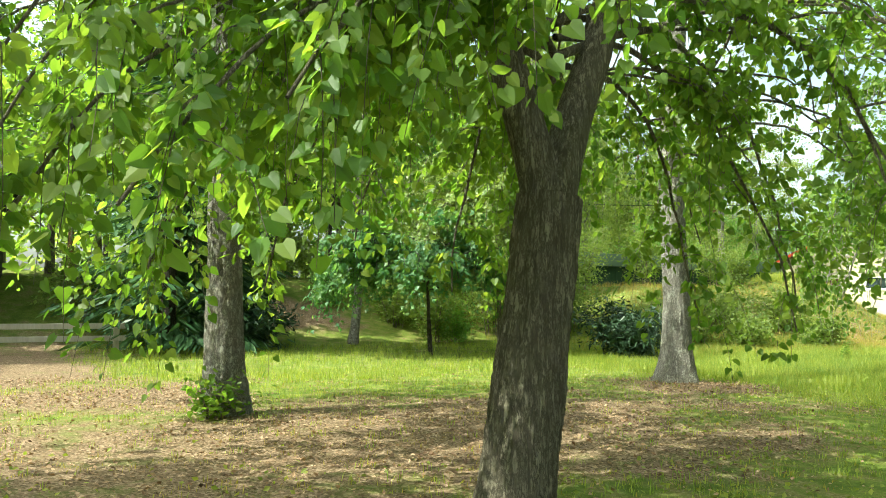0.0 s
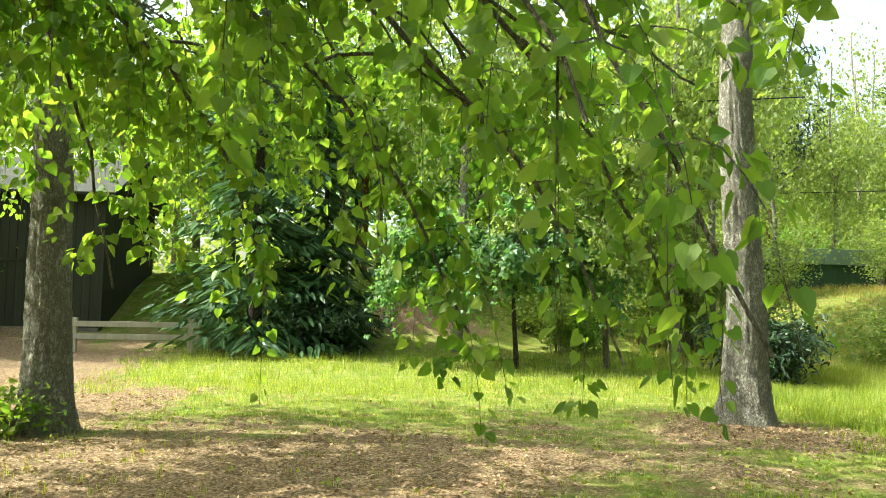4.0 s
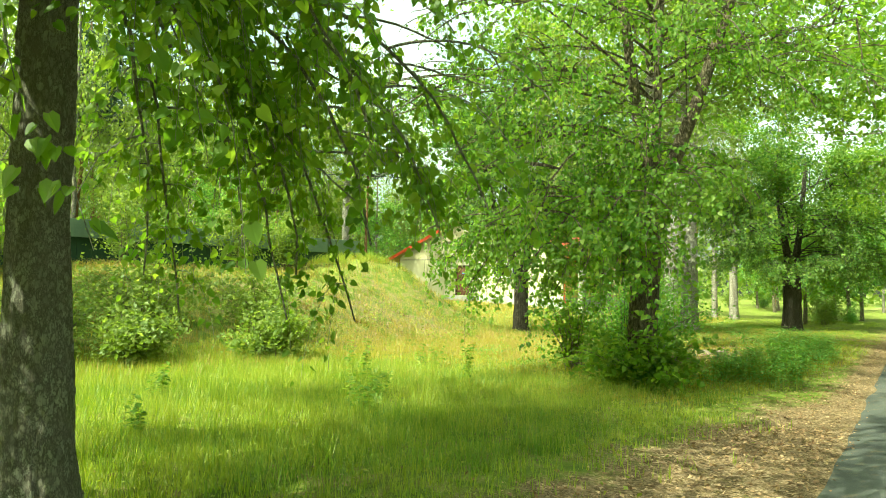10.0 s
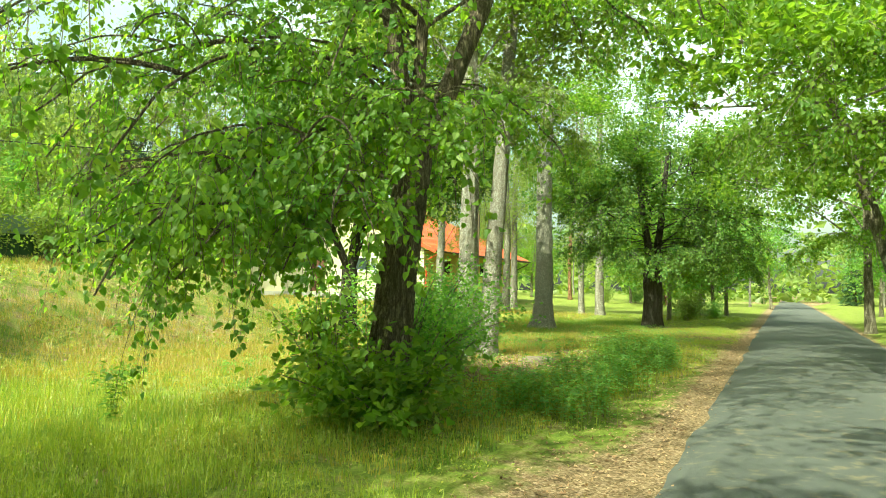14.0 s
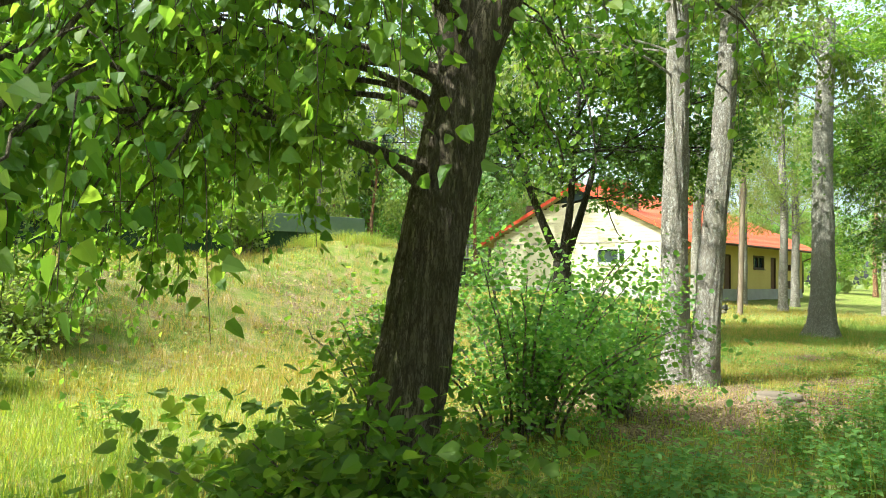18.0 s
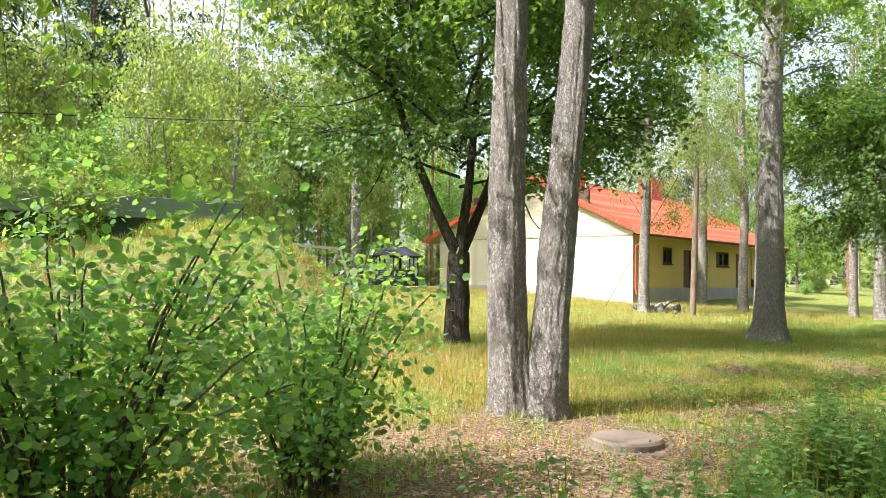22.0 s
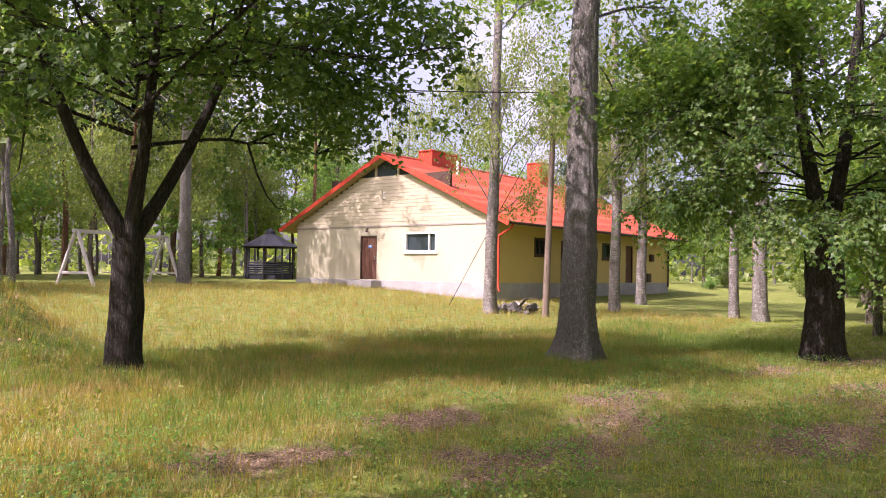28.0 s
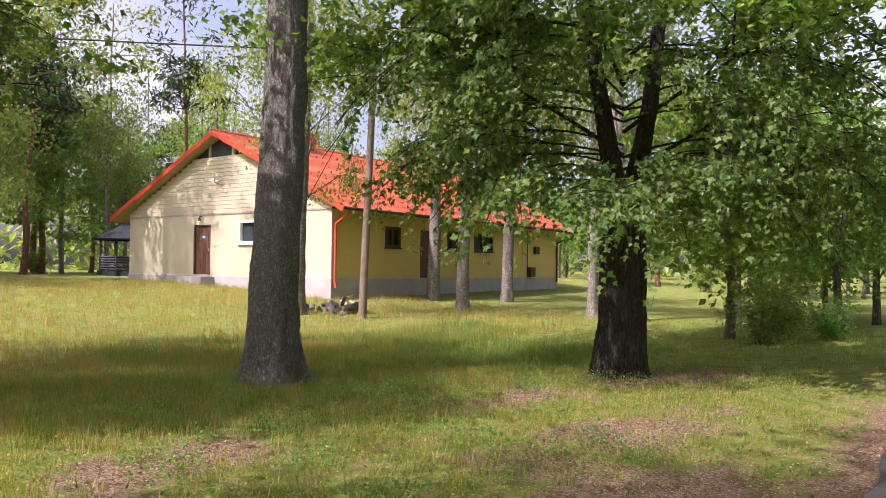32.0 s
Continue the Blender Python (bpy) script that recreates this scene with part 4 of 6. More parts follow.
FIXED = [("birch", 1, 9.2, 16.2, 1.0), ("birch", 0, 14.4, 15.1, 0.9), ("birch", 2, 15.6, 16.7, 0.9), ("birch", 1, 16.8, 17.6, 0.95), ("leafy", 1, 12.9, 26.0, 1.0), ("leafy", 2, 17.5, 24.0, 0.9), ("birch", 2, 18.0, 27.0, 1.1), ("birch", 1, 16.0, 31.0, 1.1),
         ("slim", 0, 6.7, 21.2, 0.9), ("slim", 1, 6.1, 23.6, 0.9), ("slim", 0, 7.3, 27.0, 1.0), ("birch", 0, 8.2, 25.0, 1.0), ("leafy", 2, 4.2, 27.5, 1.0), ("leafy", 1, 9.8, 29.5, 1.1), ("leafy", 0, 1.0, 26.0, 1.0), ("slim", 1, 3.4, 20.6, 0.9), ("leafy", 0, 2.2, 22.5, 1.0), ("slim", 0, 11.2, 22.5, 0.9),
         ("young", 0, 5.4, 18.4, 0.9), ("young", 1, 6.6, 18.0, 0.7), ("young", 0, 8.0, 20.6, 0.8), ("young", 1, 10.2, 20.0, 0.9), ("young", 0, 11.6, 18.4, 1.0), ("young", 1, 13.2, 18.8, 1.1), ("young", 0, 3.0, 19.0, 1.0), ("young", 1, 12.4, 16.2, 0.8), ("young", 0, 9.4, 23.0, 1.0), ("young", 1, 5.0, 24.0, 1.0), ("young", 0, 14.6, 20.6, 1.2),
         ("birch", 1, 24.4, 29.5, 1.1), ("birch", 2, 29.0, 33.5, 1.15), ("birch", 0, 33.0, 34.0, 1.2), ("pine", 0, 30.5, 36.0, 1.0), ("birch", 2, 41.0, 34.0, 1.1), ("leafy", 0, 36.5, 31.0, 0.75), ("leafy", 2, 32.5, 27.0, 0.6),
         ("spruce", 1, 4.4, 16.4, 1.0), ("spruce", 0, 6.0, 17.0, 0.85), ("birch", 0, -9.0, 23.0, 1.0), ("spruce", 1, -6.8, 16.8, 1.0), ("leafy", 1, -5.0, 16.5, 0.9),
         ("leafy", 2, -14.0, 13.0, 1.0), ("leafy", 0, -9.0, 14.5, 1.0),
         ("birch", 2, 42.5, 42.5, 1.2), ("birch", 1, 40.5, 41.0, 1.25), ("birch", 0, 48.0, 46.5, 1.0), ("leafy", 1, 42.0, 46.0, 1.1), ("leafy", 1, 61.2, 8.2, 0.85), ("leafy", 0, 65.5, 8.4, 0.9), ("young", 1, 58.2, 7.6, 0.7),
         ("birch", 0, 50.2, 39.5, 1.0), ("pine", 1, 65.5, 50.5, 1.2), ("pine", 0, 58.0, 56.0, 1.0), ("pine", 1, 52.5, 53.0, 0.95), ("leafy", 0, 57.8, 9.8, 0.9), ("leafy", 1, 62.5, 11.5, 0.9), ("leafy", 2, 68.0, 13.0, 1.0), ("leafy", 0, 66.0, 10.0, 0.8),
         ("young", 0, 56.6, 8.6, 0.8), ("young", 1, 58.8, 9.0, 0.9), ("leafy", 1, 44.0, -4.2, 0.9), ("leafy", 2, 52.0, -3.5, 1.0), ("leafy", 0, 38.0, -6.0, 1.0), ("leafy", 1, 60.5, -1.5, 1.0), ("leafy", 2, 70.0, 0.5, 1.0),
         ("leafy", 0, 74.0, 14.0, 1.0), ("leafy", 1, 82.0, 18.0, 1.0), ("leafy", 2, 88.0, 9.0, 1.1), ("birch", 1, 96.0, 12.0, 1.0), ("birch", 0, 92.0, 15.5, 1.0)]
for k, (kind, n, x, y, s) in enumerate(FIXED):
    plant(kind, n, x, y, k * 77.0, s)

# the bushes' dark needles carry painted shade
shrub("low_spruce", (6.1, 15.8), 1.25, 1.5, 4200, 133, "low dark spruce bush at the edge of the woods", NEEDLE_SHADED, 0.17, NEEDLES, 14)
shrub("low_spruce", (13.9, 10.4), 1.15, 1.45, 5200, 132, "low dark spruce bush behind a trunk", NEEDLE_SHADED, 0.16, NEEDLES, 16)
plain_tree("young_maple", (9.9, 13.2), (-0.04, 0.0), 0.06, 2.9, 41, "young maple with blue-green layered leaves", BARK_DARK, LEAF_TEAL, (1.9, 4.2, 2.0, 2600), flare=0.2, size=0.17, shape=PALM, limbs=5, clumps=14, sigma=0.35, r1=0.4,
           boughs=[(165, 2.5, 1.9, 1.25, 38), (180, 2.7, 2.3, 1.6, 40), (195, 2.5, 2.6, 2.1, 38), (350, 2.2, 2.4, 1.5, 36), (310, 2.1, 2.2, 1.3, 36), (150, 2.0, 2.7, 2.3, 30), (215, 2.0, 2.2, 1.5, 32), (240, 1.8, 2.6, 1.8, 32), (270, 1.6, 2.4, 1.4, 30), (300, 1.6, 2.7, 1.8, 30), (335, 1.6, 2.4, 1.5, 28), (0, 1.5, 2.8, 2.2, 26), (60, 1.4, 2.7, 2.2, 22), (110, 1.5, 2.6, 2.1, 22)])
plain_tree("young_maple", (11.7, 12.8), (-0.03, 0.0), 0.07, 5.0, 42, "young maple with pale green drooping leaves", BARK_LINDEN, LEAF_BIRCH, (3.6, 6.8, 2.0, 2200), flare=0.2, size=0.16, shape=PALM, limbs=6, clumps=20, sigma=0.4, r1=0.3,
           boughs=[(180, 2.3, 4.6, 3.4, 38), (190, 2.3, 3.8, 2.5, 38), (172, 2.2, 3.0, 1.6, 38), (200, 1.9, 2.6, 1.1, 36), (230, 1.9, 4.3, 3.0, 34), (250, 1.8, 3.5, 2.0, 36), (215, 2.0, 4.9, 3.9, 34), (270, 1.7, 2.9, 1.4, 34), (290, 1.7, 4.2, 3.0, 32), (310, 1.6, 3.4, 2.1, 32),
                   (0, 1.7, 3.8, 2.6, 28), (335, 1.7, 4.6, 3.6, 28), (20, 1.5, 3.0, 1.8, 26), (120, 1.7, 4.4, 3.5, 24), (150, 2.0, 3.6, 2.5, 28), (60, 1.6, 4.2, 3.4, 22)])
shrub("young_maple", (15.2, 16.4), 1.8, 4.4, 3800, 43, "young maple with pale green drooping leaves", LEAF_BIRCH, 0.17, PALM, 14)

rng = np.random.default_rng(11)
AREAS = [((-24, 21, 24, 54), 32, ("birch", "leafy", "pine", "birch", "birch", "leafy", "pine")), ((20, 42, 36, 58), 14, ("birch", "birch", "birch", "pine")),
         ((38, 84, 52, 72), 48, ("birch", "leafy", "birch", "pine", "birch")), ((84, 112, 14, 62), 22, ("birch", "leafy", "leafy", "pine")),
         ((100, 122, -14, 14), 16, ("leafy", "birch", "spruce")), ((-18, 96, -24, -12), 24, ("leafy", "birch", "leafy")), ((-34, -16, -8, 14), 8, ("leafy", "spruce", "leafy"))]
for (x0, x1, y0, y1), count, kinds in AREAS:
    done = []
    for tries in range(count * 12):
        if len(done) == count:
            break
        x, y = rng.uniform(x0, x1), rng.uniform(y0, y1)
        if y > road_line(x) - 7 and y < road_line(x) + 5:
            continue
        if all((x - a) ** 2 + (y - b) ** 2 > 6.5 for a, b in done):
            plant(kinds[len(done) % len(kinds)], int(rng.integers(0, 3)), x, y, rng.uniform(0, 360), rng.uniform(0.9, 1.15) * (1.25 if y > 50 else 1.0))
            done.append((x, y))
for k in range(44):
    x = rng.uniform(-16, 100)
    y = rng.uniform(19.5, 30) if x < 15 else rng.uniform(27, 36) if x < 38 else rng.uniform(46, 58) if x < 80 else rng.uniform(14, 50)
    plant("young", k, x, y, rng.uniform(0, 360), rng.uniform(0.7, 1.3))

# the woods far off, one mass of leaves
m = 26000
az, d = rng.uniform(0, 2 * math.pi, m), rng.uniform(78, 105, m)
spots = np.stack([40 + np.cos(az) * d * 1.15, 18 + np.sin(az) * d * 0.95, np.abs(rng.uniform(0, 1, m)) ** 0.9 * (10 + 3.5 * np.sin(az * 31) + 2.5 * np.sin(az * 73 + 1))], -1)
tagged(new("far_woods", crown_mesh("far_woods", rng, spots, 1.5, OVAL, LEAF_BIRCH)), "distant belt of green woods round the meadow", "woods", kind="stuff")


# ---- house ----
PAINT = surface("pale_yellow_paint", (0.43, 0.385, 0.265), (0.49, 0.445, 0.32), 0.8, 0.75, 0.15, 0.004)
BOARD = surface("pale_yellow_board", (0.42, 0.36, 0.245), (0.50, 0.44, 0.31), 1.2, 0.7, 0.25, 0.004, (0.3, 1, 4))
OCHRE = surface("ochre_paint", (0.50, 0.36, 0.11), (0.58, 0.43, 0.15), 0.9, 0.75, 0.15, 0.004)
STONE = surface("grey_plinth", (0.28, 0.26, 0.25), (0.40, 0.38, 0.36), 1.6, 0.9, 0.5, 0.01)
ROOF = surface("red_metal_roof", (0.50, 0.075, 0.03), (0.60, 0.11, 0.045), 0.7, 0.5, 0.1, 0.003, (1, 1, 1), 0.5)
RED = surface("red_sheet_metal", (0.45, 0.045, 0.022), (0.55, 0.07, 0.03), 1.2, 0.5, 0.1, 0.003)
BROWN = surface("brown_door_board", (0.085, 0.035, 0.022), (0.14, 0.065, 0.04), 2.0, 0.6, 0.4, 0.006, (6, 6, 0.5))
SOFFIT = surface("bare_soffit_board", (0.36, 0.25, 0.13), (0.48, 0.35, 0.20), 2.0, 0.8, 0.3, 0.005, (0.4, 3, 3))
WHITE = surface("white_frame_paint", (0.68, 0.67, 0.63), (0.78, 0.77, 0.74), 2.0, 0.55, 0.1, 0.003)
POLEWOOD = surface("old_pole_wood", (0.13, 0.095, 0.07), (0.24, 0.18, 0.135), 2.0, 0.85, 0.5, 0.006, (6, 6, 0.4))
GAZEBO = surface("blackish_stained_wood", (0.018, 0.02, 0.026), (0.04, 0.042, 0.05), 2.0, 0.7, 0.3, 0.005)
DARKSTONE = surface("dark_broken_stone", (0.09, 0.08, 0.075), (0.17, 0.155, 0.145), 3.0, 0.9, 0.5, 0.01)
DARKWOOD = surface("dark_brown_wood", (0.05, 0.03, 0.02), (0.09, 0.055, 0.035), 2.0, 0.75, 0.4, 0.006, (4, 4, 0.5))
GREYWOOD = surface("weathered_grey_wood", (0.24, 0.21, 0.18), (0.40, 0.36, 0.31), 2.0, 0.85, 0.5, 0.006, (5, 5, 0.5))
WIRE = surface("black_cable", (0.015, 0.015, 0.015), (0.03, 0.03, 0.03), 3.0, 0.6, 0)
BLUE = surface("blue_sign", (0.03, 0.12, 0.35), (0.05, 0.16, 0.42), 3.0, 0.4, 0)


def pane_material():
    m, t, b = nodes_of("window_glass", 0.06, 0.5)
    b.inputs["Base Color"].default_value = (0.035, 0.05, 0.055, 1)
    n = noise_of(t, place(t), 1.5, 2)
    bumped(t, b, n, 0.04, 0.01)
    return m


PANE = pane_material()
HX, HY, HA, HW, HL, HZ = 57.07, 24.38, 7.3, 12.95, 17.9, 0.72
EAVE, RIDGE, OVER, SIDE = 3.77 - HZ, 7.22 - HZ, 0.42, 1.0
house = holder("house", (HX, HY, HZ), "single-storey pale yellow house with a red tiled gable roof", "house")
house.rotation_euler = (0, 0, radians(HA))
SLOPE = (RIDGE - EAVE) / (HW / 2 + SIDE)


def under_roof(y):
    """Height of the roof's underside over the wall at y along the gable."""
    return RIDGE - abs(y - HW / 2) * SLOPE - 0.16


def wall_with_holes(name, span, top, holes, across, mat, parent, thick=0.3):
    """A wall made of butted pieces round its openings; across: from (a, z) in the wall's plane and depth d to a point."""
    cuts = sorted({span[0], span[1], *[h[0] for h in holes], *[h[1] for h in holes]})
    bm = bmesh.new()

    def slab(a0, a1, z0, z1a, z1b):
        p = [across(a, z, d) for d in (0, thick) for a, z in ((a0, z0), (a1, z0), (a1, z1b), (a0, z1a))]
        vs = [bm.verts.new(q) for q in p]
        for f in ((0, 1, 2, 3), (7, 6, 5, 4), (0, 4, 5, 1), (1, 5, 6, 2), (2, 6, 7, 3), (3, 7, 4, 0)):
            bm.faces.new([vs[k] for k in f])

    for a0, a1 in zip(cuts, cuts[1:]):
        z = 0.0
        for h in sorted((h for h in holes if h[0] <= a0 and h[1] >= a1), key=lambda h: h[2]):
            if h[2] > z:
                slab(a0, a1, z, h[2], h[2])
            z = h[3]
        slab(a0, a1, z, top(a0), top(a1))
    bmesh.ops.recalc_face_normals(bm, faces=bm.faces[:])
    bmesh.ops.remove_doubles(bm, verts=bm.verts[:], dist=0.001)
    me = bpy.data.meshes.new(name)
    bm.to_mesh(me)
    bm.free()
    me.materials.append(mat)
    return part(name, me, parent)


DOOR = (7.02, 8.17, 0.50, 2.62)
WINDOW = (3.29, 5.17, 1.83, 2.70)
BELT = 3.05
front = wall_with_holes("front_wall", (0.0, HW), lambda a: min(BELT, under_roof(a)), [DOOR, WINDOW], lambda a, z, d: (d, a, z), PAINT, house)
side_holes = [(3.1, 4.0, 1.75, 2.5), (5.4, 6.35, 0.45, 2.5), (7.4, 8.3, 1.75, 2.5), (9.6, 11.2, 1.75, 2.5), (12.3, 13.2, 0.45, 2.5)]
wall_with_holes("side_wall", (0.3, HL), lambda a: EAVE + 0.02, side_holes, lambda a, z, d: (a, d, z), OCHRE, house)
part("back_wall", boxed("back_wall", (HL - 0.3, 0.3, 0), (HL, HW, EAVE + 0.3), OCHRE), house)
part("far_side_wall", boxed("far_side_wall", (0.3, HW - 0.3, 0), (HL - 0.3, HW, EAVE), OCHRE), house)
part("plinth", boxed("plinth", (-0.03, -0.03, -0.9), (HL + 0.03, HW + 0.03, 0.47), STONE, 0.02), house, "rough grey stone plinth")
part("belt_board", boxed("belt_board", (-0.035, -0.01, BELT - 0.03), (-0.002, HW + 0.01, BELT + 0.03), GREYWOOD), house)
part("ceiling_slab", boxed("ceiling_slab", (0.3, 0.3, BELT - 0.05), (HL - 0.3, HW - 0.3, BELT + 0.1), DARKWOOD), house)
# boards of the gable, each cut to the slope
z, step = BELT + 0.03, 0.17
while z + step < RIDGE - 1.0:
    half = (RIDGE - 0.16 - (z + step)) / SLOPE
    lo, hi = max(0, HW / 2 - half), min(HW, HW / 2 + half)
    part("board", boxed("board", (-0.016, lo, z + 0.007), (0.05, hi, z + step), BOARD, 0.004), house)
    z += step
GT = z
half = (RIDGE - 0.16 - GT) / SLOPE
part("gable_backing", boxed("gable_backing", (0.06, HW / 2 - 3.9, BELT), (0.2, HW / 2 + 3.9, GT), DARKWOOD), house)
bm = bmesh.new()
for d in (0.1, 0.12):
    vs = [bm.verts.new((d, HW / 2 + a * half, GT if a else RIDGE - 0.16)) for a in (-1, 1, 0)]
    bm.faces.new(vs)
me = bpy.data.meshes.new("gable_window")
bm.to_mesh(me)
bm.free()
me.materials.append(PANE)
gw = part("gable_window", me, house, "dark triangular glazed gable window")
for a in (-0.75, 0.75):
    part("mullion", boxed("mullion", (0.02, HW / 2 + a - 0.06, GT), (0.1, HW / 2 + a + 0.06, RIDGE - 0.16 - abs(a) * SLOPE), BOARD), house)


def roof_side(sign):
    """A sheet of pressed tiles: waves across the slope, a step at each course."""
    xs = np.arange(-OVER, HL + OVER + 0.001, 0.05)
    run = HW / 2 + SIDE
    length = math.hypot(run, RIDGE - EAVE)
    ts = []
    for k in range(int(length / 0.4) + 1):
        ts += [k * 0.4, min(length, k * 0.4 + 0.385)]
    ts = [t for t in ts if t <= length]
    v = []
    for t in ts:
        u = t / length
        lift = 0.03 * ((t % 0.4) / 0.4)
        for x in xs:
            w = 0.018 * math.sin(x * 2 * math.pi / 0.23)
            v.append((x, HW / 2 - sign * run * u, RIDGE - (RIDGE - EAVE) * u + w + lift))
    n, m = len(ts), len(xs)
    i, j = np.meshgrid(np.arange(n - 1), np.arange(m - 1), indexing="ij")
    i, j = i.ravel(), j.ravel()
    f = np.stack([i * m + j, i * m + j + 1, (i + 1) * m + j + 1, (i + 1) * m + j], -1)
    return mesh_of("roof_sheet", v, f[:, ::-1] if sign < 0 else f, ROOF, True)


for sign in (1, -1):
    part("roof_sheet", roof_side(sign), house, "red pressed metal tiles")
    run = HW / 2 + SIDE
    ang = math.atan2(RIDGE - EAVE, run) * sign
    ln = math.hypot(run, RIDGE - EAVE)
    m = Matrix.Translation((0, HW / 2, RIDGE - 0.03)) @ Matrix.Rotation(-ang if sign < 0 else -ang, 4, "X").inverted() @ Matrix.Identity(4)
    lo, hi = ((-OVER, -ln, -0.13), (HL + OVER, 0, -0.03)) if sign > 0 else ((-OVER, 0, -0.13), (HL + OVER, ln, -0.03))
    part("soffit", boxed("soffit", lo, hi, SOFFIT, 0, m), house, "bare board soffit")
    lo, hi = ((-OVER - 0.03, -ln, -0.16), (-OVER - 0.002, 0, 0.05)) if sign > 0 else ((-OVER - 0.03, 0, -0.16), (-OVER - 0.002, ln, 0.05))
    part("bargeboard", boxed("bargeboard", lo, hi, RED, 0.005, m), house, "red bargeboard")
    y = HW / 2 - sign * run
    gutter = tube(np.array([(-OVER, y - sign * 0.06, EAVE - 0.05), (HL / 2, y - sign * 0.06, EAVE - 0.07), (HL + OVER, y - sign * 0.06, EAVE - 0.09)]), [0.06] * 3, 10)
    part("gutter", mesh_of("gutter", *gutter, RED if sign < 0 else DARKWOOD, True), house)
part("ridge_cap", mesh_of("ridge_cap", *tube(np.array([(-OVER - 0.02, HW / 2, RIDGE + 0.0), (HL / 2, HW / 2, RIDGE + 0.01), (HL + OVER, HW / 2, RIDGE)]), [0.09] * 3, 10), ROOF, True), house)
pipe = [(-OVER + 0.3, -SIDE, EAVE - 0.08), (-OVER + 0.3, -SIDE + 0.1, EAVE - 0.25), (0.1, -0.12, EAVE - 0.55), (0.1, -0.1, EAVE - 0.75), (0.1, -0.1, 0.35), (0.05, -0.2, 0.12)]
part("downpipe", mesh_of("downpipe", *tube(np.array(pipe), [0.05] * 6, 10), RED, True), house, "red downpipe at the corner")
pipe = [(HL + 0.2, -SIDE, EAVE - 0.1), (HL + 0.2, -SIDE + 0.15, EAVE - 0.3), (HL - 0.1, -0.1, EAVE - 0.7), (HL - 0.1, -0.1, 0.2)]
part("downpipe", mesh_of("downpipe", *tube(np.array(pipe), [0.05] * 4, 10), DARKWOOD, True), house, "dark downpipe")
for x, ln, wd, h in ((2.6, 2.35, 0.9, 0.48), (12.7, 1.5, 1.0, 1.05)):
    c = part("chimney", boxed("chimney", (x, HW / 2 - wd / 2 - 0.2, RIDGE - 0.7), (x + ln, HW / 2 + wd / 2 - 0.2, RIDGE + h), RED, 0.01), house, "red sheet-clad chimney")
    part("cap", boxed("cap", (x - 0.06, HW / 2 - wd / 2 - 0.26, RIDGE + h), (x + ln + 0.06, HW / 2 + wd / 2 - 0.14, RIDGE + h + 0.06), RED, 0.01), c)
part("vent_pipe", mesh_of("vent_pipe", *tube(np.array([(3.6, HW / 2 - 1.5, RIDGE - 1.0), (3.6, HW / 2 - 1.5, RIDGE + 0.05)]), [0.07, 0.07], 10), WHITE, True), house)


def door_at(parent, place_box, hole, boards, label):
    """A boarded door with its frame; place_box maps (a, z, d) boxes to the wall."""
    a0, a1, z0, z1 = hole
    d = part("door", place_box("door", (a0 + 0.07, z0 + 0.03, 0.10), (a1 - 0.07, z1 - 0.07, 0.15), BROWN), parent, label)
    w = (a1 - a0 - 0.14) / boards
    for k in range(boards):
        part("plank", place_box("plank", (a0 + 0.07 + k * w + 0.004, z0 + 0.03, 0.075), (a0 + 0.07 + (k + 1) * w - 0.004, z1 - 0.07, 0.10), BROWN), d)
    part("door_handle", place_box("door_handle", (a0 + 0.14, z0 + 0.95, 0.03), (a0 + 0.17, z0 + 1.12, 0.074), GREYWOOD), d)
    for lo, hi in (((a0, z0, 0.02), (a0 + 0.065, z1, 0.2)), ((a1 - 0.065, z0, 0.02), (a1, z1, 0.2)), ((a0 + 0.067, z1 - 0.065, 0.02), (a1 - 0.067, z1, 0.2))):
        part("door_frame", place_box("door_frame", lo, hi, DARKWOOD), parent)
    return d


def window_at(parent, place_box, hole, bars, frame_mat):
    a0, a1, z0, z1 = hole
    w = part("window", place_box("window", (a0 + 0.02, z0 + 0.02, 0.12), (a1 - 0.02, z1 - 0.02, 0.13), PANE), parent, "dark glass pane")
    for lo, hi in (((a0 - 0.05, z0 - 0.05, -0.02), (a0 + 0.06, z1 + 0.05, 0.11)), ((a1 - 0.06, z0 - 0.05, -0.02), (a1 + 0.05, z1 + 0.05, 0.11)),
                   ((a0 + 0.062, z1 - 0.06, -0.02), (a1 - 0.062, z1 + 0.05, 0.11)), ((a0 + 0.062, z0 - 0.05, -0.02), (a1 - 0.062, z0 + 0.06, 0.11))):
        part("window_frame", place_box("window_frame", lo, hi, frame_mat), w)
    for b in bars:
        part("mullion", place_box("mullion", (b - 0.04, z0 + 0.062, 0.02), (b + 0.04, z1 - 0.062, 0.11), frame_mat), w)
    part("window_sill", place_box("window_sill", (a0 - 0.08, z0 - 0.10, -0.09), (a1 + 0.08, z0 - 0.055, 0.0), frame_mat), w)
    return w


def on_front(name, lo, hi, mat):
    return boxed(name, (lo[2], lo[0], lo[1]), (hi[2], hi[0], hi[1]), mat, 0.004)


def on_side(name, lo, hi, mat):
    return boxed(name, (lo[0], lo[2], lo[1]), (hi[0], hi[2], hi[1]), mat, 0.004)


